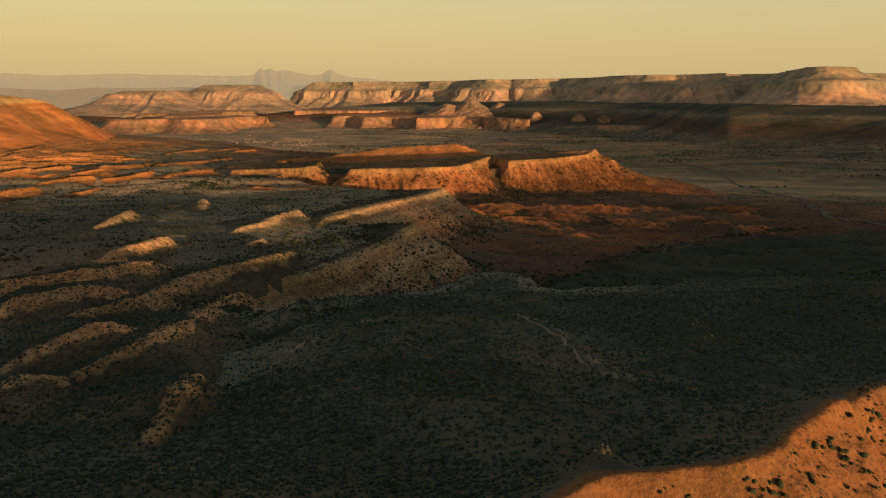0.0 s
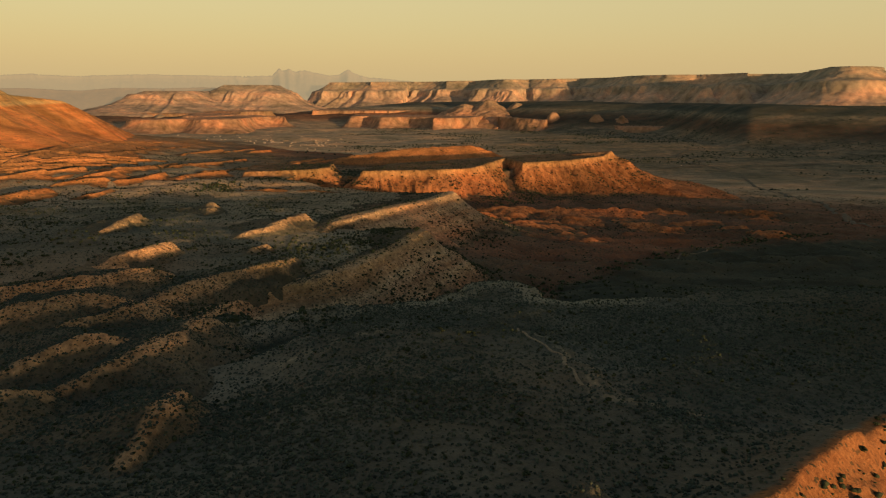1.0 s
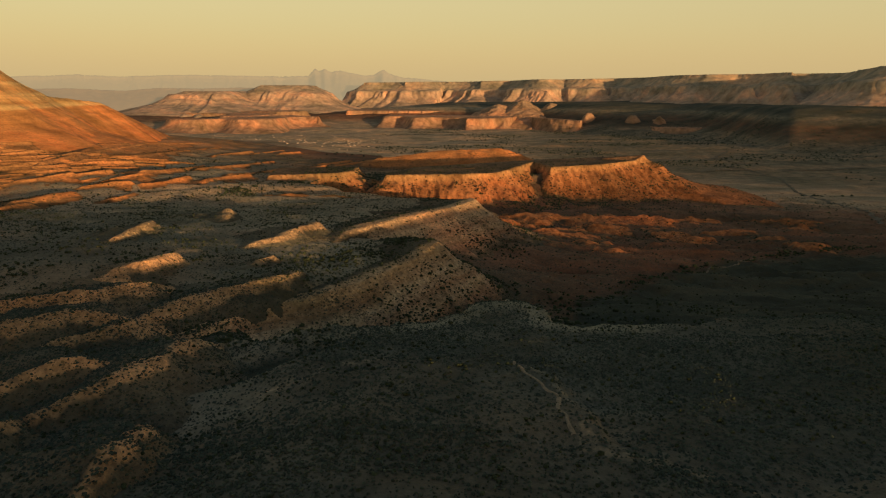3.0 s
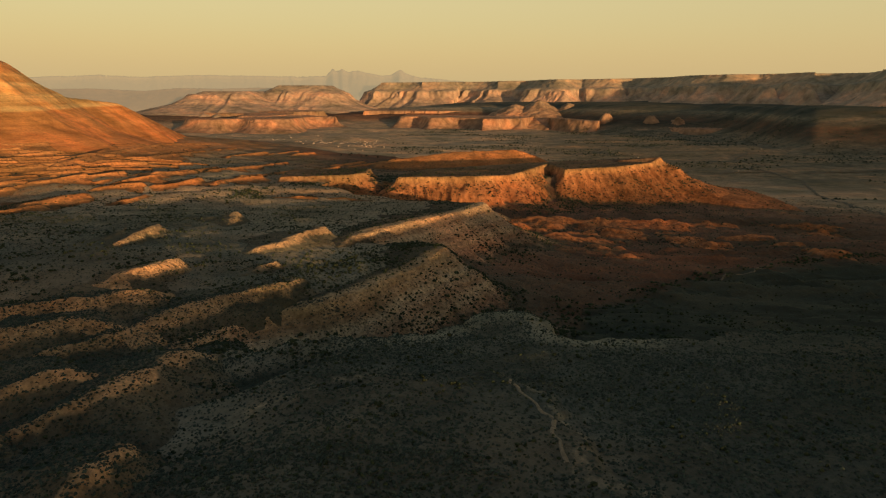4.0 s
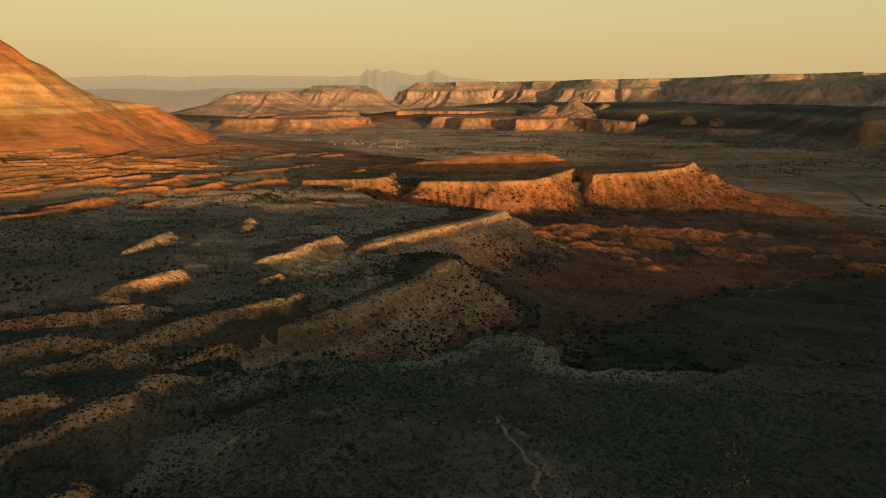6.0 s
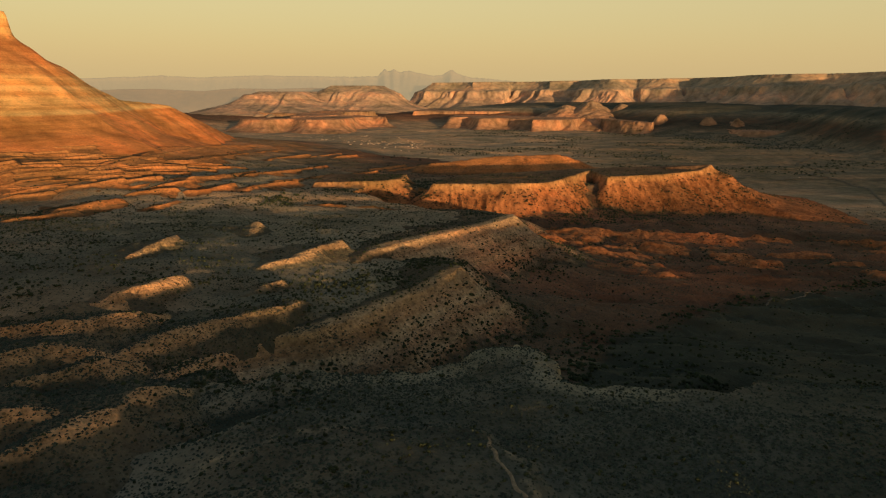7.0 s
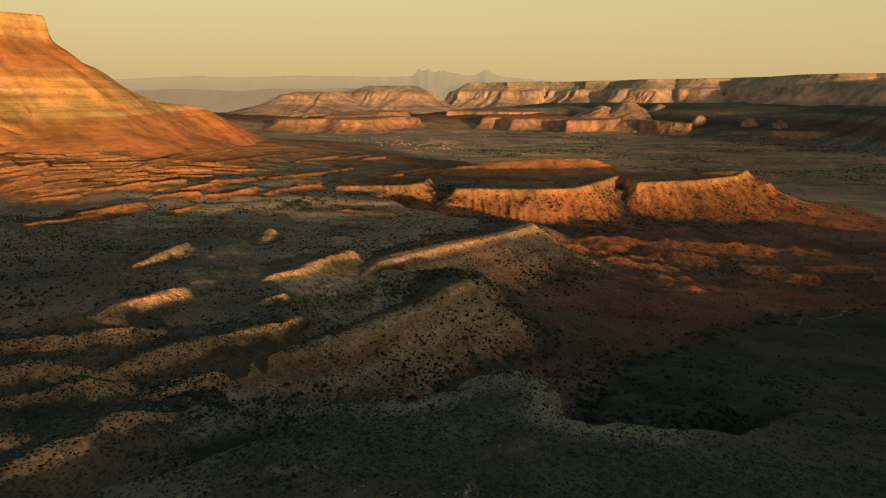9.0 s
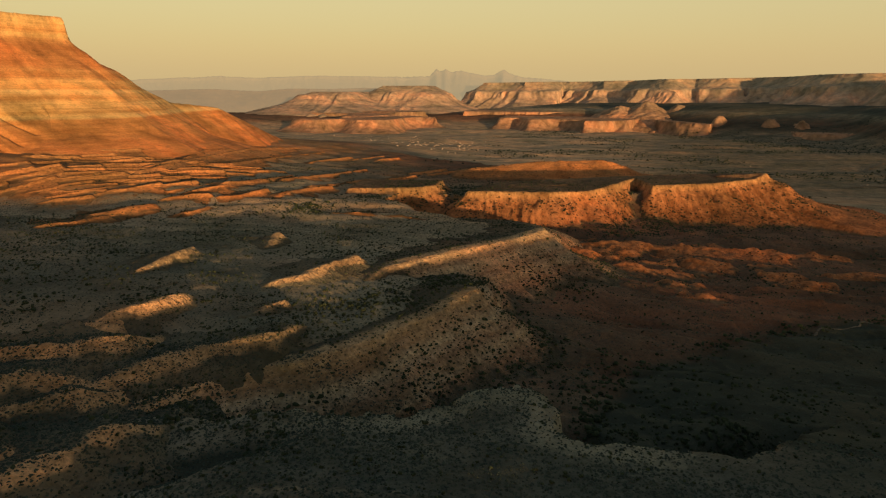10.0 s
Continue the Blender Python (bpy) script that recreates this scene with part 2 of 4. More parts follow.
def strata(name, low, high, stops, speck=0.35, spot=0.35, wobble=0.05, grain=0.45, bump=0.6, foot=None, flute=0.0, wave=0.3, beds=0.0):
    """Desert ground or rock, coloured in beds from low to high, with stains, scrub specks and stony relief."""
    m, nt, bsdf = node_material(name)
    geo = nt.nodes.new("ShaderNodeNewGeometry")
    sp = nt.nodes.new("ShaderNodeSeparateXYZ")
    nt.links.new(geo.outputs["Position"], sp.inputs[0])
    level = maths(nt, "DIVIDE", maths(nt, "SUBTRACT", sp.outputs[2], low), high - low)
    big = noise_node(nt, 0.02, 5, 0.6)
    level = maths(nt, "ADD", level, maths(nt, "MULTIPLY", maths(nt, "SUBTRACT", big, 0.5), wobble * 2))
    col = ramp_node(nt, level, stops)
    stain = ramp_node(nt, noise_node(nt, 0.035, 6, 0.65), [(0.3, (0.62, 0.6, 0.58)), (0.55, (1, 1, 1)), (0.75, (1.22, 1.16, 1.08))])
    col = mixed(nt, 1.0, col, stain, "MULTIPLY")
    fine = noise_node(nt, 0.45, 5, 0.7)
    col = mixed(nt, grain, col, mixed(nt, 1.0, col, ramp_node(nt, fine, [(0.3, (0.45, 0.45, 0.46)), (0.7, (1.45, 1.4, 1.35))]), "MULTIPLY"))
    if foot:                              # scrub soil creeps up the foot of a hill
        at = nt.nodes.new("ShaderNodeAttribute")
        at.attribute_name = "bare"
        up = maths(nt, "ADD", at.outputs["Fac"], maths(nt, "MULTIPLY", maths(nt, "SUBTRACT", noise_node(nt, 0.12, 5, 0.65), 0.5), 1.1))
        other = (mixed(nt, 1.0, stain, foot, "MULTIPLY"), col) if foot != "ledge" else (col, mixed(nt, 1.0, stain, (0.36, 0.17, 0.072), "MULTIPLY"))
        col = mixed(nt, ramp_node(nt, up, [(0.25, (0, 0, 0)), (0.75, (1, 1, 1))]), *other)
        if foot == "ledge":               # pale stony lip along the rim
            lip = nt.nodes.new("ShaderNodeAttribute")
            lip.attribute_name = "rim"
            up = maths(nt, "ADD", lip.outputs["Fac"], maths(nt, "MULTIPLY", maths(nt, "SUBTRACT", noise_node(nt, 0.3, 5, 0.65), 0.5), 0.9))
            col = mixed(nt, ramp_node(nt, up, [(0.2, (0, 0, 0)), (0.7, (1, 1, 1))]), col, mixed(nt, 1.0, stain, (0.42, 0.345, 0.24), "MULTIPLY"))
            red = nt.nodes.new("ShaderNodeAttribute")   # stony near slope, its sunlit red put into the colour
            red.attribute_name = "shale"
            up = maths(nt, "ADD", red.outputs["Fac"], maths(nt, "MULTIPLY", maths(nt, "SUBTRACT", noise_node(nt, 0.25, 5, 0.7), 0.5), 1.0))
            gritty = ramp_node(nt, noise_node(nt, 0.9, 6, 0.75), [(0.3, (0.12, 0.056, 0.026)), (0.5, (0.21, 0.102, 0.046)), (0.7, (0.29, 0.152, 0.073))])
            col = mixed(nt, ramp_node(nt, up, [(0.25, (0, 0, 0)), (0.75, (1, 1, 1))]), col, mixed(nt, 1.0, stain, gritty, "MULTIPLY"))
            dark_green = nt.nodes.new("ShaderNodeAttribute")
            dark_green.attribute_name = "green"
            up = maths(nt, "ADD", dark_green.outputs["Fac"], maths(nt, "MULTIPLY", maths(nt, "SUBTRACT", noise_node(nt, 0.07, 5, 0.65), 0.5), 1.2))
            col = mixed(nt, ramp_node(nt, up, [(0.2, (0, 0, 0)), (0.8, (1, 1, 1))]), col, mixed(nt, 1.0, stain, (0.062, 0.062, 0.045), "MULTIPLY"))
    wide = ramp_node(nt, noise_node(nt, 0.006, 5, 0.6, (1, 2, 1)), [(0.33, (0.55, 0.62, 0.6)), (0.5, (0.95, 0.97, 0.96)), (0.66, (1.5, 1.25, 1.1))])
    col = mixed(nt, 1.0, col, wide, "MULTIPLY")
    if speck:
        v = nt.nodes.new("ShaderNodeTexVoronoi")
        v.inputs["Scale"].default_value = spot
        nt.links.new(geo.outputs["Position"], v.inputs["Vector"])
        near = maths(nt, "LESS_THAN", maths(nt, "ADD", v.outputs["Distance"], maths(nt, "MULTIPLY", fine, 0.25)), 0.42)
        patch = ramp_node(nt, noise_node(nt, 0.05, 4, 0.6), [(0.35, (0, 0, 0)), (0.6, (1, 1, 1))])
        fac = maths(nt, "MULTIPLY", maths(nt, "MULTIPLY", near, patch), speck)
        col = mixed(nt, fac, col, (0.045, 0.05, 0.03))
    high_bits = maths(nt, "ADD", fine, maths(nt, "MULTIPLY", noise_node(nt, 1.7, 4, 0.7), 0.4))
    if beds:                              # thin level beds
        bed = noise_node(nt, 0.35, 4, 0.65, (0.02, 0.02, 1))
        col = mixed(nt, beds, col, mixed(nt, 1.0, col, ramp_node(nt, bed, [(0.35, (0.6, 0.52, 0.45)), (0.5, (1, 1, 1)), (0.62, (1.2, 1.25, 1.3))]), "MULTIPLY"))
        high_bits = maths(nt, "ADD", high_bits, maths(nt, "MULTIPLY", bed, 1.5))
    if flute:                             # rills straight down the slope, groove shade and lit ribs put into the colour
        rill = noise_node(nt, wave, 4, 0.6, (1, 1, 0.1))
        col = mixed(nt, flute, col, mixed(nt, 1.0, col, ramp_node(nt, rill, [(0.35, (0.5, 0.45, 0.42)), (0.6, (1.25, 1.25, 1.25))]), "MULTIPLY"))
        high_bits = maths(nt, "ADD", high_bits, maths(nt, "MULTIPLY", rill, 2.0))
    nt.links.new(col, bsdf.inputs["Base Color"])
    relief(nt, bsdf, high_bits, bump, 1.2)
    return m


# near-bench stops are darkened for foreground dimness, valley stops lightened for haze
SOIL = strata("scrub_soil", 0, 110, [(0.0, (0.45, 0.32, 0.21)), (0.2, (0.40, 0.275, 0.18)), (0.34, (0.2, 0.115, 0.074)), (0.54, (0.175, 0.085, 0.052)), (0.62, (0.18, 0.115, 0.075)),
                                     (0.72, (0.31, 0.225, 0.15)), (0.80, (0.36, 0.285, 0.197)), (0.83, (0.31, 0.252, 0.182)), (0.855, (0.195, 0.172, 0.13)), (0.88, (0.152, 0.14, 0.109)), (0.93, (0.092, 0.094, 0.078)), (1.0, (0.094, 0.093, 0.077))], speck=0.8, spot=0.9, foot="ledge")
SAND = strata("pale_sandy_hill", 70, 110, [(0.0, (0.46, 0.295, 0.172)), (0.5, (0.53, 0.35, 0.205)), (1.0, (0.56, 0.37, 0.215))], speck=0.75, spot=0.8, grain=0.85, bump=1.0, foot=(0.15, 0.132, 0.098), flute=0.3, wave=0.5)
CUESTA = strata("tan_banded_marl", 50, 95, [(0.0, (0.2, 0.14, 0.095)), (0.14, (0.32, 0.2, 0.13)), (0.35, (0.50, 0.30, 0.185)), (0.5, (0.45, 0.245, 0.15)), (0.58, (0.60, 0.41, 0.26)), (0.66, (0.50, 0.3, 0.19)), (0.75, (0.65, 0.46, 0.30)), (0.82, (0.53, 0.335, 0.21)), (0.9, (0.60, 0.39, 0.23)), (1.0, (0.60, 0.39, 0.23))], speck=0.5, spot=0.7, grain=0.8, bump=1.0, foot=(0.14, 0.11, 0.078), wobble=0.03, flute=0.3, wave=0.5, beds=0.55)
RED = strata("orange_red_shale", 20, 95, [(0.0, (0.3, 0.11, 0.05)), (0.45, (0.43, 0.165, 0.07)), (0.72, (0.47, 0.195, 0.085)), (0.84, (0.5, 0.27, 0.12)), (1.0, (0.5, 0.3, 0.14))], speck=0.3, spot=0.3, foot=(0.15, 0.095, 0.06), flute=0.7, wave=0.22)
# red rock with the paleness of haze mixed into its beds
CLIFF = strata("haze_paled_cliff", 0, 120, [(0.0, (0.36, 0.215, 0.14)), (0.3, (0.44, 0.24, 0.145)), (0.45, (0.46, 0.255, 0.155)), (1.0, (0.36, 0.25, 0.165))], speck=0.0, flute=0.4, wave=0.05)
MOUNT = strata("banded_mountain", 80, 290, [(0.0, (0.60, 0.216, 0.077)), (0.15, (0.66, 0.253, 0.088)), (0.31, (0.70, 0.308, 0.106)), (0.325, (0.82, 0.515, 0.216)), (0.35, (0.72, 0.386, 0.140)), (0.40, (0.80, 0.488, 0.198)), (0.43, (0.66, 0.331, 0.117)),
                                        (0.47, (0.82, 0.515, 0.216)), (0.49, (0.66, 0.340, 0.122)), (0.53, (0.76, 0.442, 0.171)), (0.56, (0.60, 0.276, 0.099)), (0.60, (0.66, 0.331, 0.126)), (0.62, (0.55, 0.235, 0.086)), (0.75, (0.52, 0.212, 0.077)), (0.79, (0.60, 0.285, 0.108)), (0.82, (0.76, 0.460, 0.189)), (0.85, (0.62, 0.313, 0.117)), (0.9, (0.78, 0.478, 0.198)), (1.0, (0.66, 0.386, 0.153))],
               speck=0.2, spot=0.12, wobble=0.01, grain=0.4, beds=0.35)
TERRACES = strata("orange_stony_terrace", 55, 120, [(0.0, (0.38, 0.16, 0.062)), (0.5, (0.46, 0.205, 0.08)), (1.0, (0.50, 0.24, 0.098))], speck=0.45, spot=0.2, grain=0.8, foot=(0.19, 0.105, 0.052), beds=0.4)
# rock colours lifted and greyed to stand in for distance haze
MESA = strata("far_mesa_rock", 20, 300, [(0.0, (0.40, 0.28, 0.2)), (0.25, (0.47, 0.325, 0.235)), (0.4, (0.50, 0.33, 0.235)), (0.52, (0.50, 0.335, 0.24)), (0.6, (0.42, 0.315, 0.225)), (0.70, (0.39, 0.3, 0.21)), (0.88, (0.39, 0.3, 0.21)), (1.0, (0.42, 0.33, 0.225))], speck=0.0, wobble=0.03, grain=0.25, bump=0.3, flute=0.15, wave=0.03)

# the range at the edge of sight; its evening haze is glow in the material
HAZE_GLOW, nt, bsdf = node_material("hazy_glow_distance")
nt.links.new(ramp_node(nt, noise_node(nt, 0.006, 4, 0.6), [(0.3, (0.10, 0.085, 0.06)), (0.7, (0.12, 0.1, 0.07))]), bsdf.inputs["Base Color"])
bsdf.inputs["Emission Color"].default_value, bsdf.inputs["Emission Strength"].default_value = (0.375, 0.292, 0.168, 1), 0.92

# nearer foothills, with a dimmer haze emitted by their surface
FOOTHILL_GLOW, nt, bsdf = node_material("hazy_glow_foothills")
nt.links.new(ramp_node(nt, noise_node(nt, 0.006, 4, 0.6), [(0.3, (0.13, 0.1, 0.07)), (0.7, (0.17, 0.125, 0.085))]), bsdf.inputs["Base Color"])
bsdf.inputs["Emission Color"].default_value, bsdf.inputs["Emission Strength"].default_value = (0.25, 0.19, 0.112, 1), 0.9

# ------------------------------------------------------------------ meshes

def grid_mesh(name, verts, quads, material, bare=None):
    me = bpy.data.meshes.new(name)
    me.vertices.add(len(verts))
    me.vertices.foreach_set("co", np.ascontiguousarray(verts, np.float32).ravel())
    me.loops.add(4 * len(quads))
    me.loops.foreach_set("vertex_index", np.ascontiguousarray(quads, np.int32).ravel())
    me.polygons.add(len(quads))
    me.polygons.foreach_set("loop_start", np.arange(0, 4 * len(quads), 4, dtype=np.int32))
    me.polygons.foreach_set("use_smooth", np.ones(len(quads), bool))
    me.update(calc_edges=True)
    me.materials.append(material)
    for key, values in (bare or {}).items():
        me.attributes.new(key, "FLOAT", "POINT").data.foreach_set("value", np.ascontiguousarray(values, np.float32))
    return me


def kept(verts, quads):
    """Drop the points that no face uses."""
    used = np.unique(quads)
    index = np.zeros(len(verts), np.int64)
    index[used] = np.arange(len(used))
    return verts[used], index[quads]


def lattice(nu, nv):
    i, j = np.meshgrid(np.arange(nu - 1), np.arange(nv - 1), indexing="ij")
    a = (i * nv + j).ravel()
    return np.stack([a, a + nv, a + nv + 1, a + 1], -1)


# the ground: one sheet, fine where the camera looks, out to the horizon
fine_a = np.radians(np.arange(-57.0, 45.0, 0.18))
rest_a = np.radians(np.arange(46.0, 302.0, 4.0))
ang = np.concatenate([fine_a, rest_a, [fine_a[0] + 2 * math.pi]])
rad = np.concatenate([[0.5, 8, 20, 32], 44 * 1.0062 ** np.arange(0, 770)])
rad = rad[rad < 4880]
AA, RR = np.meshgrid(ang, rad, indexing="ij")
gx, gy = RR * np.sin(AA), RR * np.cos(AA)
gv = np.stack([gx.ravel(), gy.ravel(), ground_z(gx, gy).ravel()], -1)
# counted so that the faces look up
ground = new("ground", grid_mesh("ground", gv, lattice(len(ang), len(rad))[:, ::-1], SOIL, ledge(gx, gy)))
tagged(ground, "dark scrub-covered desert ground with red gullied badlands", "ground", kind="structure")

FORMS = []


def landform(name, label, category, poly, top, profile, material, cell=2.5, margin=60, gully=(4, 14), alcove=None, rough=0.8, closed=True, stretch=None, cap=None, seed=0, tilt=(0, 0), group="", floor=None, bare=5.0, back=1.0, dip=0.0, pale=0.0, start=(1.0, 14.0), cuts=()):
    """A hill, cuesta or mesa that stands on the ground: a level or sloping top, and flanks that follow a profile, cut by gullies."""
    pts = np.array([p[:2] for p in poly], float)
    lo, hi = pts.min(0) - margin, pts.max(0) + margin
    nx, ny = int((hi[0] - lo[0]) / cell) + 2, int((hi[1] - lo[1]) / cell) + 2
    x, y = np.meshgrid(lo[0] + cell * np.arange(nx), lo[1] + cell * np.arange(ny), indexing="ij")
    wx = x + rough * 1.6 * fbm(x / 17, y / 17, seed + 3, 3)
    wy = y + rough * 1.6 * fbm(x / 17, y / 17, seed + 8, 3)
    d, along, corner, side = outline(wx, wy, pts, closed, True)
    if alcove:
        d = d + alcove[0] * (fbm(along / alcove[1], np.zeros_like(along), seed + 9, 2) + 0.3)
    out = np.maximum(d, 0)
    if not closed:
        out = out / (1 + (back - 1) * step(0, 1, -side))
    if stretch:
        s = np.array(list(stretch) + ([stretch[0]] if closed else []), float)
        out = out / np.interp(corner, np.arange(len(s)), s)
    amp, wave = gully
    cut = ridged(along / wave, out / (wave * 5), seed + 1, 3) * 0.5
    out = np.maximum(out - amp * cut * step(*start, out), 0) if amp else out
    heights = [p[2] if len(p) > 2 else top for p in poly]
    if len(poly[0]) > 2:
        crest = np.interp(corner, np.arange(len(heights) + 1), heights + [heights[0]])
    else:
        crest = top + tilt[0] * (x - pts[:, 0].mean()) + tilt[1] * (y - pts[:, 1].mean())
    profile = list(profile) + [(profile[-1][0] * 1.5 + 20, profile[-1][1] + 500)]
    z = crest - np.interp(out, [p[0] for p in profile], [p[1] for p in profile])
    for line, deep, wide in cuts:         # gullies worn along a line
        e, _, _ = outline(wx, wy, line, False)
        z = z - deep * np.exp(-(e / wide) ** 2)
    z = z + rough * (0.6 * fbm(x / 9, y / 9, seed + 5, 3) + 0.8 * fbm(x / 31, y / 31, seed + 6, 2) * step(2, 20, out))
    if lo[1] < 330 and hi[0] > -110:      # the ravine is cut into the foot of the near ridges
        e, _, _ = outline(x, y, RIM, False)
        z = z - 22 * step(34, 14, e) * step(-40, -12, x)
    g = ground_z(x, y) if floor is None else np.full_like(x, floor)
    verts = np.stack([x.ravel(), y.ravel(), np.maximum(z, g - 4).ravel()], -1)
    quads = lattice(nx, ny)
    above = ((z - g) > -1.2).ravel()
    quads = quads[above[quads].any(1)]
    show = np.clip((z - g) / bare, 0, 1) * (np.clip(d / 5 + 0.6, 0, 1) if closed else 1)
    if pale:                              # bare only near the crest, scrubby below
        show = show * (1 - 0.9 * step(0.5 * pale, 1.7 * pale, crest - z + 1.2 * fbm(x / 6, y / 6, seed + 15, 2)))
    if dip:                               # scrub covers the gentle slope behind the crest
        show = show * (1 - step(1.0, dip, d) * step(0.2, 0.9, -side))
    verts = np.concatenate([verts, show.reshape(-1, 1)], 1)
    if cap is None:
        v, q = kept(verts, quads)
        ob = new(name, grid_mesh(name, v[:, :3], q, material, {"bare": v[:, 3]}))
    else:
        ob = new(name)
        centre = pts.mean(0)
        ob.location = (centre[0], centre[1], float(g.min()))
        od = d.ravel()
        is_cap = od[quads].mean(1) < cap
        for part_name, chosen in (("caprock", is_cap), ("talus_slope", ~is_cap)):
            v, q = kept(verts, quads[chosen])
            p = new(part_name, grid_mesh(part_name, v[:, :3] - np.array(ob.location), q, material, {"bare": v[:, 3]}))
            p.parent = ob
    tagged(ob, label, category, group)
    FORMS.append((lo, cell, nx, ny, np.where(above.reshape(nx, ny), z, -1e9)))
    return ob


def surface(x, y):
    """Height of the land, hills included."""
    z = ground_z(x, y)
    for lo, cell, nx, ny, fz in FORMS:
        u, v = (x - lo[0]) / cell, (y - lo[1]) / cell
        ok = (u >= 0) & (v >= 0) & (u < nx - 1) & (v < ny - 1)
        i, j = np.clip(u, 0, nx - 2).astype(int), np.clip(v, 0, ny - 2).astype(int)
        a, b = np.clip(u - i, 0, 1), np.clip(v - j, 0, 1)
        h = (fz[i, j] * (1 - a) + fz[i + 1, j] * a) * (1 - b) + (fz[i, j + 1] * (1 - a) + fz[i + 1, j + 1] * a) * b
        z = np.where(ok & (h > z), h, z)
    return z


# ------------------------------------------------------------------ cuestas and butte
FLANK = [(0, 0), (1.2, 0.3), (2.6, 2.0), (10, 9.3), (26, 20.5), (45, 28), (70, 34), (110, 41), (160, 50)]
landform("cuesta_ridge", "tan marl ridge with a sharp crest and scattered junipers", "ridge",
         [(-13, 319, 93.5), (-17, 308, 92.5), (-21.5, 297, 91.8), (-26.5, 286, 91.6), (-33, 273, 91.6), (-37, 258, 92.4), (-43, 244, 93.2), (-51, 234, 92.6), (-61, 227.5, 92), (-70, 220, 91), (-77, 211, 90.4), (-81, 196, 91)], 0,
         FLANK, CUESTA, cell=0.9, margin=85, gully=(3.0, 7), closed=False, seed=11, cap=2.5, back=6, rough=0.45, dip=10)
landform("cuesta_ridge", "long tan marl ridge with a sunlit crest edge", "ridge",
         [(0, 462, 91.5), (-11, 438, 90.5), (-28, 409, 91.8), (-44.5, 385.5, 91.8), (-58, 363, 92), (-67, 350, 91), (-69, 334, 90.3), (-74, 322, 89)], 0,
         FLANK, CUESTA, cell=1.2, margin=105, gully=(3.5, 9), closed=False, seed=12, cap=2.5, back=6, rough=0.45, dip=14)
BUTTE = [(0, 0), (2.5, 5), (9, 11), (30, 25), (60, 40), (95, 50), (140, 57)]
landform("flat_topped_butte", "orange-red flat-topped butte with gullied shale slopes in low sunlight", "butte",
         [(-98, 646, 84.5), (-20, 668, 83.7), (14, 690, 82.5), (26, 706, 83), (46, 752, 84), (62, 802, 83), (80, 754, 82.5), (140, 786, 82), (194, 836, 82.5), (207, 848, 88), (150, 880, 82), (20, 800, 83), (-80, 715, 84.5)], 83, BUTTE, RED,
         cell=1.5, margin=150, gully=(9, 8), rough=0.5, cap=5, seed=13, stretch=(0.9, 0.9, 0.9, 0.75, 0.55, 0.5, 0.55, 0.9, 0.95, 1.35, 1.4, 1, 1))
landform("butte_spur", "small orange-red spur of the butte beside a shaded notch", "butte",
         [(-212, 622), (-146, 650), (-135, 670), (-138, 705), (-226, 690)], 86, BUTTE, RED, cell=2.0, margin=100, gully=(5, 9), rough=0.5, cap=5, seed=14)

# ------------------------------------------------------------------ mountain
MTN = [(0, 0), (2.5, 27), (8, 35), (60, 80), (120, 128), (180, 166), (250, 188), (380, 215)]
landform("mesa_mountain", "banded orange and yellow mountain with a blocky caprock in full evening sun", "mountain",
         [(-710, 796), (-716, 770), (-748, 640), (-850, 350), (-1000, 200), (-1600, 300), (-1600, 900), (-830, 860)], 278, MTN, MOUNT, cell=2.6, margin=330, gully=(0.4, 60), rough=0.6, cap=9, seed=20, alcove=(1.4, 16),
         cuts=[([(-635, 617), (-616, 620), (-600, 629)], 5, 3), ([(-628, 675), (-606, 668), (-582, 659), (-551, 646), (-511, 645)], 6, 3), ([(-507, 695), (-492, 706), (-472, 726)], 4, 2.5), ([(-614, 597), (-591, 602)], 5, 3), ([(-547, 626), (-500, 612)], 4, 3), ([(-595, 578), (-555, 581)], 4, 3)])
landform("mountain_shoulder", "orange and yellow banded spur running down from the mountain cap", "mountain",
         [(-714, 786, 240), (-697, 860, 211), (-689, 904, 184), (-682, 956, 162), (-674, 1003, 157), (-665, 1060, 151), (-651, 1134, 120), (-640, 1200, 92)], 0, [(0, 0), (8, 3), (60, 34), (130, 79), (200, 114), (300, 146)], MOUNT, cell=3.4, margin=260, gully=(0.5, 50), rough=0.7, closed=False, bare=1.0, seed=23, cap=7)

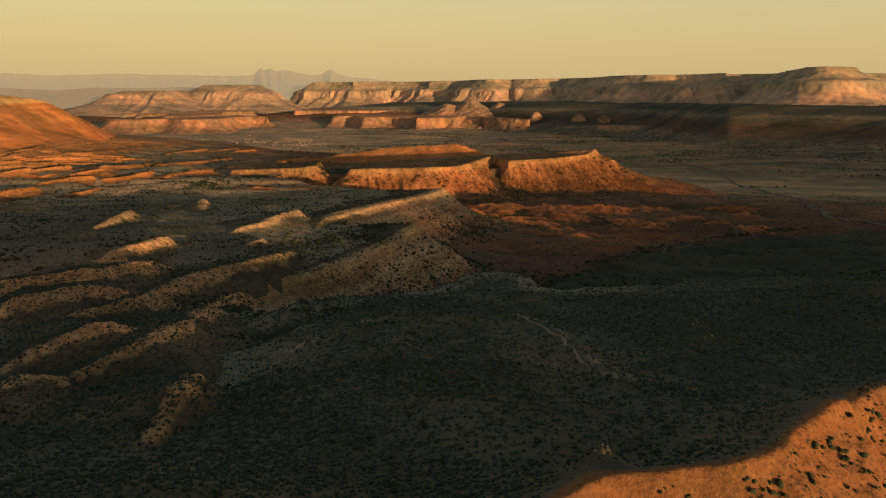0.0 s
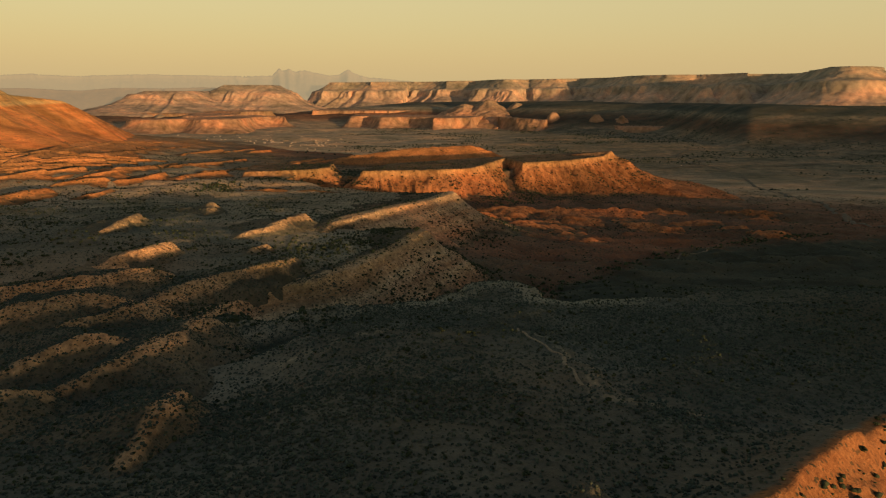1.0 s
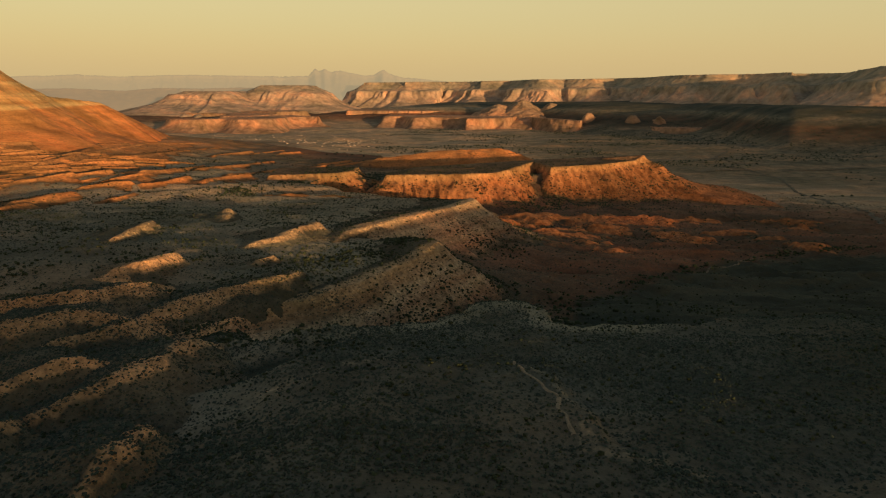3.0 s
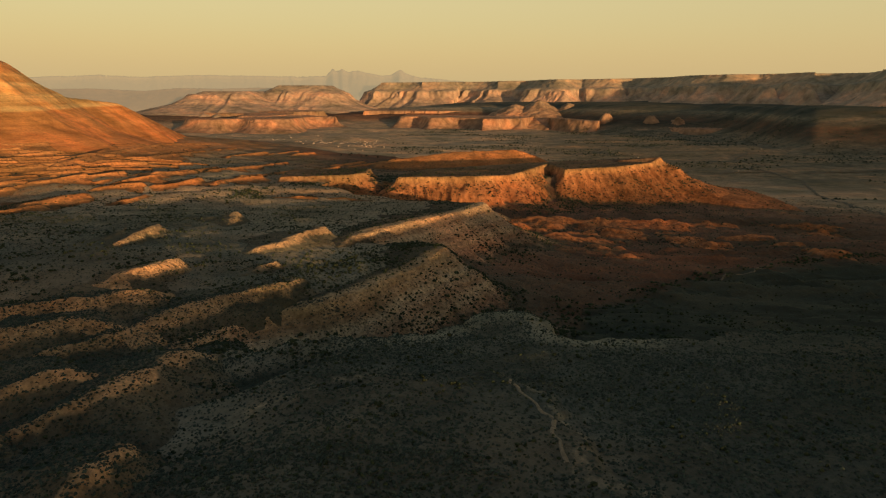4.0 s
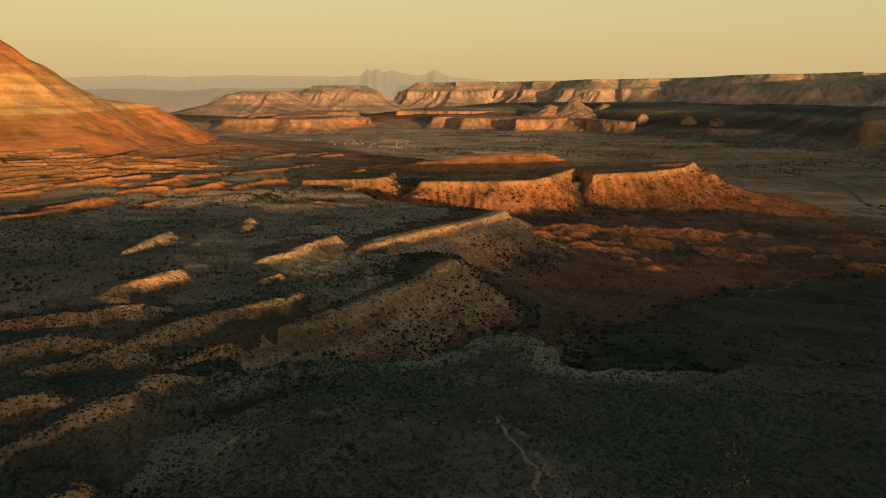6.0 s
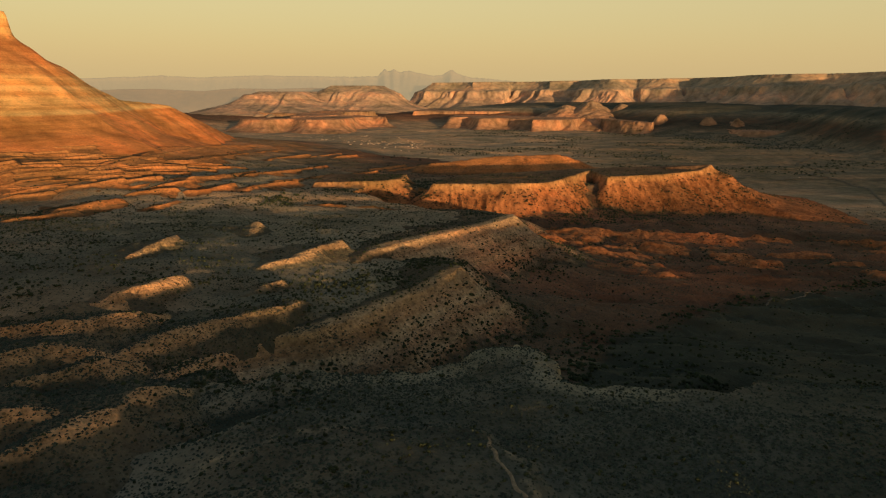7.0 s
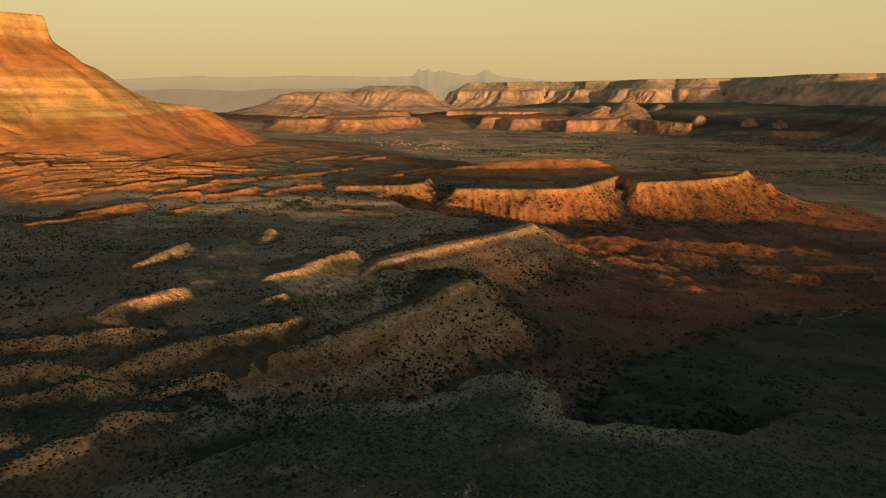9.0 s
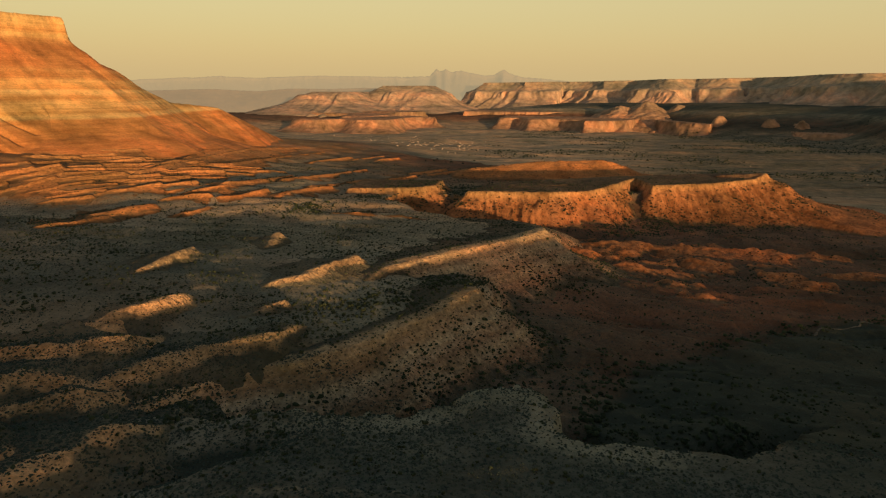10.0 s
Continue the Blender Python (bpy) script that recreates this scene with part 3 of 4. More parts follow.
# ------------------------------------------------------------------ low whaleback hills on the bench
WHALE = [(0, 0), (0.8, 0.5), (4.5, 2.9), (9, 5.6), (15, 8.4), (21, 12), (30, 22), (50, 60)]
SCARP = [(0, 0), (0.8, 0.5), (4.5, 2.9), (9, 5.6), (12, 8.2), (16, 17), (24, 45)]       # where the ground falls away below the hill
SUNNY = "pale sandy whaleback hill catching the last sun on its crest"
SHADY = "pale sandy whaleback hill with bare crest in shade"
for i, (label, crest) in enumerate((
        (SUNNY, [(-84, 352, 95.6), (-85, 337, 97), (-86.5, 322, 98), (-91, 306, 98), (-99, 297, 97)]),
        (SUNNY, [(-119.5, 262, 100.2), (-120.5, 250, 101.8), (-123, 241, 101.8), (-128, 233, 100.5)]),
        (SUNNY, [(-171, 336, 98.6), (-166, 316, 100.3), (-164.5, 302, 99.8), (-166, 290, 99.4)]),
        (SHADY, [(-63, 249, 97.5), (-68, 235, 99), (-74.5, 227, 98.4), (-84, 221.5, 98), (-91, 214, 97.4), (-94, 203, 97.2), (-96, 193, 96.6)]),
        (SHADY, [(-82, 275.5, 95.7), (-84.5, 265.5, 96.9), (-88, 256, 96.6), (-94, 249, 95.4)]),
        (SHADY, [(-106.5, 219, 101.5), (-109.5, 211, 103), (-113.5, 206, 103), (-121.5, 201, 103.2), (-130, 198, 102.8), (-142, 194, 101.5)]),
        (SHADY, [(-103, 189, 101), (-107, 186.5, 102.5), (-111, 184, 103), (-114, 178, 103.7), (-121, 173, 103)]),
        (SHADY, [(-94, 187, 98.8), (-97.5, 178, 99.6), (-103, 172, 98.8), (-110, 166, 97.8)]),
        (SHADY, [(-66, 177, 97.9), (-68, 167, 99.9), (-69, 158, 101), (-71, 153, 101), (-71, 145, 101.9), (-76, 141, 101.5)]),
        (SHADY, [(-85, 153, 102.6), (-88, 149, 103.4), (-93, 143, 102.8)]),
        (SHADY, [(-51, 117, 105.7), (-48.5, 109, 106.2), (-47, 101, 106), (-48, 92, 105)]),
        (SHADY, [(-84, 118, 104.6), (-84.5, 111, 105), (-88, 104, 104.2)]),
        (SHADY, [(-123, 234.5, 98.6), (-131, 227, 98.6)]),
        (SHADY, [(-141, 283, 97.3), (-146, 272, 97)]),
        (SUNNY, [(-308, 470, 93), (-310, 452, 94), (-312, 434, 94), (-316, 416, 93)]),
        (SUNNY, [(-267, 482, 89.5), (-270, 466, 90), (-274, 450, 89)]),
        (SHADY, [(-150, 390, 95), (-149, 376, 94), (-145, 362, 92.5)]),
        ("low brown hill dotted with junipers in the shade", [(-92, 502, 83.5), (-118, 507, 86), (-150, 507, 86.5), (-180, 500, 85)]))):
    far_hill = crest[0][1] > 450
    # each crest drops off in a short nose and dies out in a long tail
    (x0, y0, z0), (x1, y1, z1) = crest[0], crest[1]
    (x2, y2, z2), (x3, y3, z3) = crest[-2], crest[-1]
    l0, l1 = math.hypot(x1 - x0, y1 - y0), math.hypot(x3 - x2, y3 - y2)
    nose, tail = (12, 26) if far_hill else (8, 18)
    crest = [(x0 + nose * (x0 - x1) / l0, y0 + nose * (y0 - y1) / l0, z0 - 0.6 * nose)] + crest + [(x3 + tail * (x3 - x2) / l1, y3 + tail * (y3 - y2) / l1, z3 - 0.28 * tail)]
    landform("low_hill", label, "hill", crest, 0, [(a * (0.5 if far_hill else 0.6 if crest[0][1] < 160 else 0.8), b * (0.7 if far_hill else 1)) for a, b in (SCARP if len(crest) == 9 else WHALE)], TERRACES if far_hill else SAND,
             cell=2.2 if far_hill else 0.9, margin=75 if far_hill else 70, gully=(4.0, 6), rough=1.25, closed=False, back=4.5, seed=100 + 7 * i, group="whaleback hills", bare=2.5, dip=5, pale=1.6 if crest[1][1] < 182 else 2.8)
landform("low_ridge", "long low orange ridge behind the butte", "ridge", [(53, 990, 76), (19, 957, 87), (-70, 934, 84), (-160, 909, 74)], 0, [(0, 0), (4, 2), (18, 9), (40, 17), (75, 23), (130, 30)], TERRACES,
         cell=3, margin=120, gully=(6, 16), rough=1.3, closed=False, back=1.6, seed=215, bare=6.0)

# sunlit ledges stepping down from the mountain foot, and low scarps scattered over the plain beyond
FOOT_LEDGES = [
    [(-309, 422), (-302, 388), (-314, 370)], [(-380, 479), (-389, 472), (-402, 465)], [(-386, 512), (-403, 502), (-420, 490), (-443, 484)],
    [(-377, 570), (-394, 556), (-400, 532)], [(-416, 550), (-431, 520), (-460, 501)], [(-315, 558), (-327, 522), (-334, 513)],
    [(-301, 612), (-296, 542), (-310, 526)], [(-304, 681), (-296, 593), (-300, 553)], [(-258, 553), (-262, 518), (-280, 513)],
    [(-238, 639), (-245, 598), (-241, 546)], [(-421, 594), (-424, 559), (-432, 534)], [(-376, 611), (-372, 571)], [(-289, 511), (-301, 505), (-315, 495)], [(-380, 495), (-398, 490), (-424, 482)]]
PLAIN_LEDGES = [
    [(-451, 1051), (-438, 877), (-389, 689)], [(-504, 1063), (-490, 888), (-419, 633), (-402, 562)], [(-376, 999), (-389, 932), (-386, 880)],
    [(-355, 1085), (-366, 986)], [(-321, 1076), (-334, 1014)], [(-288, 849), (-284, 750), (-285, 664), (-288, 633)], [(-246, 762), (-248, 668), (-249, 618)],
    [(-203, 810), (-233, 756), (-241, 731)], [(-173, 1084), (-189, 931), (-207, 876)], [(-206, 962), (-228, 863)], [(-155, 1116), (-170, 1060)], [(-421, 684), (-422, 637), (-423, 595)], [(-484, 836), (-469, 751), (-443, 684)]]
rng = np.random.default_rng(12)
for x, y in [(-330 - 16 * i + rng.uniform(-9, 9), 606 - 26 * j - 4 * i + rng.uniform(-10, 10)) for i in range(12) for j in range(-4, 4) if (i + j) % 2 == 0]:
    length = rng.uniform(28, 60)
    FOOT_LEDGES.append([(x, y), (x - 0.45 * length, y - 0.6 * length), (x - 0.85 * length, y - 0.95 * length)])
RANK = [(0, 0), (0.8, 1.1), (3, 2.8), (8, 4.4), (18, 7), (40, 13)]
for i, line in enumerate(FOOT_LEDGES + PLAIN_LEDGES):
    px, py = np.array(line, float).T
    tall = 2.9 + 0.7 * math.sin(2.3 * i)
    pz = surface(px, py) + tall * np.linspace(1.0, 0.8, len(px))
    # the line drops off beyond its far end and dies out at the near one
    px, py = np.concatenate([[2 * px[0] - px[1]], px, [2 * px[-1] - px[-2]]]), np.concatenate([[2 * py[0] - py[1]], py, [2 * py[-1] - py[-2]]])
    for k, j, reach in ((0, 1, 6), (-1, -2, 22)):
        far = math.hypot(px[k] - px[j], py[k] - py[j])
        px[k], py[k] = px[j] + (px[k] - px[j]) * reach / far, py[j] + (py[k] - py[j]) * reach / far
    pz = np.concatenate([[pz[0] - 5], pz, [pz[-1] - 5]])
    landform("stony_terrace", "low orange stony terrace with a sunlit front", "terrace", [tuple(map(float, p)) for p in zip(px, py, pz)], 0, RANK, TERRACES,
             cell=1.3, margin=34, gully=(1.6, 6), rough=0.55, closed=False, back=9.0, seed=400 + 5 * i, group="stony terraces", bare=2.0, dip=5)

# red ribs in the badlands before the butte
rng = np.random.default_rng(31)
for i, (x, y, length, lean, tall) in enumerate(((50, 572, 110, 0.42, 9), (20, 520, 70, 0.3, 7), (130, 596, 100, 0.2, 9), (70, 505, 60, 0.2, 5), (103, 449, 26, 0.15, 4.5), (170, 508, 32, 0.1, 4.5), (155, 531, 38, 0.15, 4.5), (110, 543, 44, 0.2, 5),
                                                 (215, 560, 55, 0.15, 4.5), (252, 486, 34, 0.1, 4), (84, 470, 34, 0.25, 3.6), (290, 620, 70, 0.1, 4.5), (40, 545, 60, 0.35, 6), (195, 610, 60, 0.15, 5), (75, 535, 40, 0.3, 4), (230, 525, 36, 0.1, 4))):
    px = x + length * np.array([-0.6, -0.3, 0.05, 0.4, 0.6])
    py = y + length * lean * np.array([-0.6, -0.3, 0.0, 0.4, 0.6]) + rng.uniform(-4, 4, 5)
    pz = ground_z(px, py) + tall * np.array([-0.2, 0.8, 1.0, 0.7, -0.2])
    landform("red_rib", "low gullied red shale rib in the badlands", "ridge", [tuple(map(float, p)) for p in zip(px, py, pz)], 0, [(0, 0), (1.5, 0.5), (8, 3.2), (18, 5.8), (40, 9), (60, 12)], RED,
             cell=1.6, margin=45, gully=(6, 7), rough=2.2, closed=False, back=1.4, seed=500 + 5 * i, group="red ribs", bare=3.0)

# ------------------------------------------------------------------ far cliffs, mesas and the range behind

def polar(deg, dist, *z):
    return (dist * math.sin(radians(deg)), dist * math.cos(radians(deg)), *z)


FAR = [(0, 0), (4, 10), (60, 44), (105, 60), (128, 96), (185, 128), (260, 152), (360, 190)]
landform("far_mesa", "long flat-topped mesa with fluted pale slopes under a straight rim", "mesa",
         [polar(a, r, z) for a, r, z in ((-11.5, 4300, 236), (-8, 4150, 238), (-4.5, 4280, 241), (-1.5, 4040, 243), (1.5, 4180, 245), (4, 3960, 248), (6, 4080, 249), (8.5, 3980, 251), (10.5, 4020, 254), (13, 3900, 255),
                                         (15.5, 3790, 259), (18, 3660, 260), (20, 3620, 260), (22, 3480, 263), (24.3, 3380, 264), (25, 3480, 258), (26.2, 3460, 258), (26.6, 3320, 265), (29.5, 3180, 268), (30.3, 3140, 270), (31, 3230, 270), (33, 3700, 263), (38, 4350, 262), (34, 4800, 250), (-12, 4800, 236))],
         0, FAR, MESA, cell=7, margin=730, gully=(55, 70), alcove=(120, 420), rough=1.6, cap=14, seed=30, start=(70, 130))
landform("far_mesa", "lower pale mesa with a rounded dark top", "mesa",
         [polar(a, r) for a, r in ((-20.4, 4050), (-16.6, 3980), (-15.8, 4200), (-19.8, 4300))], 214, [(0, 0), (30, 16), (80, 36), (140, 85), (210, 115), (310, 140), (430, 170), (560, 220)], MESA, cell=7, margin=570, gully=(50, 80), rough=1.6, cap=20, seed=33, start=(60, 140))
landform("far_mesa", "low pale eroded hill beside the far mesas", "mesa",
         [polar(a, r) for a, r in ((-26.5, 3950), (-23.5, 3900), (-21.5, 4050), (-25, 4150))], 178, [(0, 0), (40, 14), (90, 40), (170, 70), (300, 95), (420, 120), (560, 190)], MESA, cell=7, margin=570, gully=(45, 70), rough=1.6, seed=36, start=(30, 90))
landform("low_cliffs", "row of low red cliffs with lit spurs and shaded alcoves", "cliff",
         [polar(a, r * 1.05, 56 - 24 * min(1, max(0, (a - 5) / 6)) + max(0, r - 3000) * 0.03) for a, r in ((-25, 2950), (-20, 2880), (-15, 2950), (-13.5, 3050), (-9, 2900), (-5, 2850), (-2, 2930), (1, 2800), (4, 2820), (8, 2920), (12, 2780), (15.5, 2740), (18, 2900), (19, 3500), (0, 3700), (-25, 3600))],
         54, [(0, 0), (4, 8), (30, 30), (60, 44), (95, 54), (130, 75), (160, 110)], CLIFF, cell=6, margin=300, gully=(10, 46), alcove=(300, 240), rough=1.8, cap=8, seed=40)
for i, (a, r, z, w) in enumerate(((2.5, 3330, 136, 60), (0.3, 3300, 114, 70), (5.0, 3360, 120, 60), (12.0, 2900, 78, 30), (14.2, 2880, 70, 25), (8.3, 2980, 84, 26))):
    landform("badland_hill", "small red badland hill with gullied sides, paled for haze", "hill", [polar(a - w / r * 28, r + 40, z - 12), polar(a, r, z), polar(a + w / r * 30, r + 25, z - 8)], 0,
             [(q * w / 60, h) for q, h in ((0, 0), (6, 5), (25, 18), (60, 38), (110, 58), (160, 75), (240, 98), (330, 130))], CLIFF, cell=6, margin=340 * w / 60, gully=(18, 30), rough=3, closed=False, seed=240 + 9 * i, group="badland hills", bare=3.0)
SPUR = [(0, 0), (8, 10), (30, 44), (60, 74), (110, 100), (170, 135), (230, 175)]
for i, line in enumerate(([polar(17.4, 3660, 226), polar(19.3, 3430, 214), polar(21, 3330, 192)], [polar(13.8, 3820, 204), polar(15.1, 3650, 196), polar(16, 3590, 176)], [polar(10, 3920, 184), polar(11.4, 3770, 174), polar(12.8, 3700, 160)],
                          [polar(21.6, 3480, 222), polar(22.8, 3330, 206), polar(23.8, 3270, 184)], [polar(2.2, 4000, 210), polar(3.4, 3850, 200), polar(4.6, 3780, 180)])):
    landform("mesa_spur", "fluted pale spur standing out from the mesa wall", "mesa", line, 0, SPUR, MESA, cell=6, margin=240, gully=(26, 30), rough=1.5, closed=False, seed=270 + 9 * i, group="mesa spurs", start=(4, 30))
landform("far_range", "far mountain range with twin jagged peaks, haze painted on as glow", "backdrop",
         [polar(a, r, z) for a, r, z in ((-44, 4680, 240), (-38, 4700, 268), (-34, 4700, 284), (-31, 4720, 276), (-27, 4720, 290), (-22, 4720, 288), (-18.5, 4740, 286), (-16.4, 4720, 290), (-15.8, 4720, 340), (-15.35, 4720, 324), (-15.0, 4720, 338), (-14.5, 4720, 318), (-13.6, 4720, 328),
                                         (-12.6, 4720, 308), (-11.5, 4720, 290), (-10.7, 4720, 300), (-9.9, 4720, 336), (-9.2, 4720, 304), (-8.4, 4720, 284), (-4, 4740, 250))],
         0, [(0, 0), (18, 22), (60, 48), (150, 90), (300, 145), (480, 200), (640, 260)], HAZE_GLOW, cell=9, margin=660, gully=(30, 110), rough=0.8, closed=False, seed=50)["kind"] = "structure"

landform("far_foothills", "low foothills before the far range, haze painted on as glow", "backdrop",
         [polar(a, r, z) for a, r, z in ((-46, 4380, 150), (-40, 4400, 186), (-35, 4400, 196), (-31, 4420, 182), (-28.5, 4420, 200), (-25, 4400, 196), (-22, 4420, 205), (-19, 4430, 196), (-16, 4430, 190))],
         0, [(0, 0), (30, 14), (90, 34), (180, 62), (300, 100), (420, 150)], FOOTHILL_GLOW, cell=9, margin=430, gully=(30, 110), rough=1.5, closed=False, seed=52)["kind"] = "structure"

# ------------------------------------------------------------------ roads, track, houses

def flat_material(name, colour, rough=0.9, vary=0.25, scale=0.5):
    m, nt, bsdf = node_material(name)
    f = noise_node(nt, scale, 4, 0.65)
    lo, hi = tuple(c * (1 - vary) for c in colour), tuple(c * (1 + vary) for c in colour)
    nt.links.new(ramp_node(nt, f, [(0.3, lo), (0.7, hi)]), bsdf.inputs["Base Color"])
    bsdf.inputs["Roughness"].default_value = rough
    return m


GRAVEL = flat_material("pale_gravel", (0.14, 0.115, 0.085))
BARE = flat_material("bare_sand", (0.24, 0.18, 0.12), vary=0.4, scale=1.2)


def ribbon(name, label, points, width, material, lift=0.2, pace=4.0, wander=0.6, seed=0):
    """A road or track laid over the land."""
    pts = np.array(points, float)
    run = np.concatenate([[0], np.cumsum(np.hypot(*np.diff(pts, axis=0).T))])
    s = np.arange(0, run[-1], pace)
    x, y = np.interp(s, run, pts[:, 0]), np.interp(s, run, pts[:, 1])
    zero = np.zeros_like(s)
    x, y = x + wander * fbm(s / 9, zero, seed, 3), y + wander * fbm(s / 9, zero + 5.5, seed, 3)
    dx, dy = np.gradient(x), np.gradient(y)
    ll = np.hypot(dx, dy)
    half = 0.5 * width * (1 + 0.35 * fbm(s / 6, zero + 2.5, seed + 1, 2))
    cols = []
    for k in (-1.0, -0.33, 0.33, 1.0):
        px, py = x - dy / ll * half * k, y + dx / ll * half * k
        cols.append(np.stack([px, py, surface(px, py) + (lift if abs(k) < 0.5 else lift - 0.35)], -1))
    v = np.stack(cols, 1).reshape(-1, 3)
    ob = new(name, grid_mesh(name, v, lattice(len(s), 4), material))
    return tagged(ob, label, "road", kind="structure")


ribbon("dirt_track", "pale bare scarp edge worn into the scrub", [(18, 163), (22, 154), (26, 146), (29, 134), (31, 124)], 1.25, BARE, pace=0.6, wander=1.3, seed=3)
ribbon("road", "pale gravel road across the dark basin", [(560, 520), (374, 513), (363, 572), (440, 760), (459, 813), (500, 1062), (560, 1250), (560, 1400)], 5, GRAVEL, lift=0.9, wander=3, seed=5)
ribbon("road", "pale gravel road past the farm", [(440, 1380), (500, 1402), (620, 1402), (700, 1430), (900, 1500)], 9, GRAVEL, lift=1.4, wander=3, seed=7)
ribbon("road", "winding farm lane in the dark valley", [(560, 1402), (545, 1480), (600, 1560), (580, 1700), (700, 1900)], 7, GRAVEL, lift=1.6, wander=6, seed=9)

WALL_W = flat_material("house_wall_white", (0.44, 0.34, 0.28))
WALL_T = flat_material("house_wall_tan", (0.36, 0.25, 0.17))
ROOF_P = flat_material("roof_pale", (0.34, 0.28, 0.23))
ROOF_D = flat_material("roof_brown", (0.16, 0.1, 0.075))


def part(name, bm, material, parent, label=""):
    me = bpy.data.meshes.new(name)
    bm.to_mesh(me)
    bm.free()
    me.materials.append(material)
    ob = new(name, me)
    ob.parent = parent
    return tagged(ob, label)


def box(bm, x, y, z, sx, sy, sz):
    bmesh.ops.create_cube(bm, size=1, matrix=Matrix.Translation((x, y, z)) @ Matrix.Diagonal((sx, sy, sz, 1)))


def house(wall, roof, w, d, h, label):
    ob = tagged(new("house"), label, "house", "houses of the far town")
    bm = bmesh.new()
    box(bm, 0, 0, h / 2 - 1, w, d, h + 2)
    part("wall", bm, wall, ob)
    bm = bmesh.new()
    e = 0.5
    a = [bm.verts.new(p) for p in ((-w / 2 - e, -d / 2 - e, h), (w / 2 + e, -d / 2 - e, h), (w / 2 + e, d / 2 + e, h), (-w / 2 - e, d / 2 + e, h), (-w / 2 - e, 0, h + d * 0.24), (w / 2 + e, 0, h + d * 0.24))]
    for f in ((0, 1, 5, 4), (2, 3, 4, 5), (0, 4, 3), (1, 2, 5), (3, 2, 1, 0)):
        bm.faces.new([a[k] for k in f])
    part("roof", bm, roof, ob)
    return ob


kinds = [house(WALL_W, ROOF_P, 8, 5.5, 2.8, "small white house with a pale gabled roof"), house(WALL_T, ROOF_D, 9, 6, 2.8, "small tan house with a brown gabled roof"), house(WALL_W, ROOF_D, 7.5, 5.5, 3.8, "white two-storey house with a brown roof")]
rng = np.random.default_rng(4)
spots = []
while len(spots) < 210:
    a, r = rng.normal(-14.6, 2.1), rng.normal(2170, 150)
    if abs(a + 15) < 7 and r > 1750 and abs(float(fbm(np.array([a * 1.3]), np.array([r / 90]), 3, 2)[0])) < 0.35:
        spots.append(polar(a, r))
spots += [polar(rng.uniform(-27, -17), rng.uniform(2350, 2700)) for _ in range(36)]
spots += [polar(rng.uniform(-6, 30), rng.uniform(1700, 2600)) for _ in range(16)]
farm_spots = [(486, 1408), (500, 1420), (512, 1412), (528, 1425), (556, 1416), (610, 1410), (628, 1416)]
hx, hy = np.array(spots + farm_spots).T
for i, (x, y, z) in enumerate(zip(hx, hy, surface(hx, hy))):
    k = kinds[2 if i >= len(spots) else int(rng.integers(0, 3))]
    m = pose(x, y, z, 0, 0, float(rng.uniform(0, 180))) @ Matrix.Scale(float(rng.uniform(0.4, 0.85)), 4)
    if k.get("placed"):
        copy_thing(k, m)
    else:
        k["placed"] = 1
        k.matrix_basis = m

# ------------------------------------------------------------------ scrub
SCRUB = []
for name, lo, hi in (("juniper_leaves", (0.022, 0.028, 0.015), (0.055, 0.066, 0.036)), ("sagebrush_leaves", (0.034, 0.042, 0.033), (0.078, 0.09, 0.068))):
    m, nt, bsdf = node_material(name)
    geo = nt.nodes.new("ShaderNodeNewGeometry")
    col = ramp_node(nt, geo.outputs["Random Per Island"], [(0.0, lo), (1.0, hi)])
    grain = ramp_node(nt, noise_node(nt, 3.0, 3, 0.7), [(0.3, (0.55, 0.55, 0.55)), (0.7, (1.4, 1.4, 1.35))])
    nt.links.new(mixed(nt, 1.0, col, grain, "MULTIPLY"), bsdf.inputs["Base Color"])
    SCRUB.append(m)
JUNIPER, SAGE = SCRUB
BARK = flat_material("juniper_bark", (0.13, 0.095, 0.07), scale=4)


def ball(level):
    """A clump to be roughened: a low tuft (0), a dome (1) or a full ball (2)."""
    if level == 2:
        bm = bmesh.new()
        bmesh.ops.create_icosphere(bm, subdivisions=1, radius=1)
        v = np.array([p.co[:] for p in bm.verts])
        f = np.array([[q.index for q in t.verts] for t in bm.faces])
        bm.free()
        return v, f
    n = 6 if level == 0 else 5
    rings = [(1.0, -0.4)] if level == 0 else [(0.95, -0.45), (0.85, 0.4)]
    v = [(r * math.cos((i + 0.5 * k) * 6.2832 / n), r * math.sin((i + 0.5 * k) * 6.2832 / n), z) for k, (r, z) in enumerate(rings) for i in range(n)] + [(0, 0, 0.95)]
    last = n * (len(rings) - 1)
    f = [(last + i, last + (i + 1) % n, len(v) - 1) for i in range(n)]
    if level:
        f += [(i, (i + 1) % n, n + i) for i in range(n)] + [((i + 1) % n, n + (i + 1) % n, n + i) for i in range(n)]
    return np.array(v), np.array(f)


def tri_mesh(name, verts, tris, material):
    me = bpy.data.meshes.new(name)
    me.vertices.add(len(verts))
    me.vertices.foreach_set("co", np.ascontiguousarray(verts, np.float32).ravel())
    me.loops.add(3 * len(tris))
    me.loops.foreach_set("vertex_index", np.ascontiguousarray(tris, np.int32).ravel())
    me.polygons.add(len(tris))
    me.polygons.foreach_set("loop_start", np.arange(0, 3 * len(tris), 3, dtype=np.int32))
    me.update(calc_edges=True)
    me.materials.append(material)
    return me


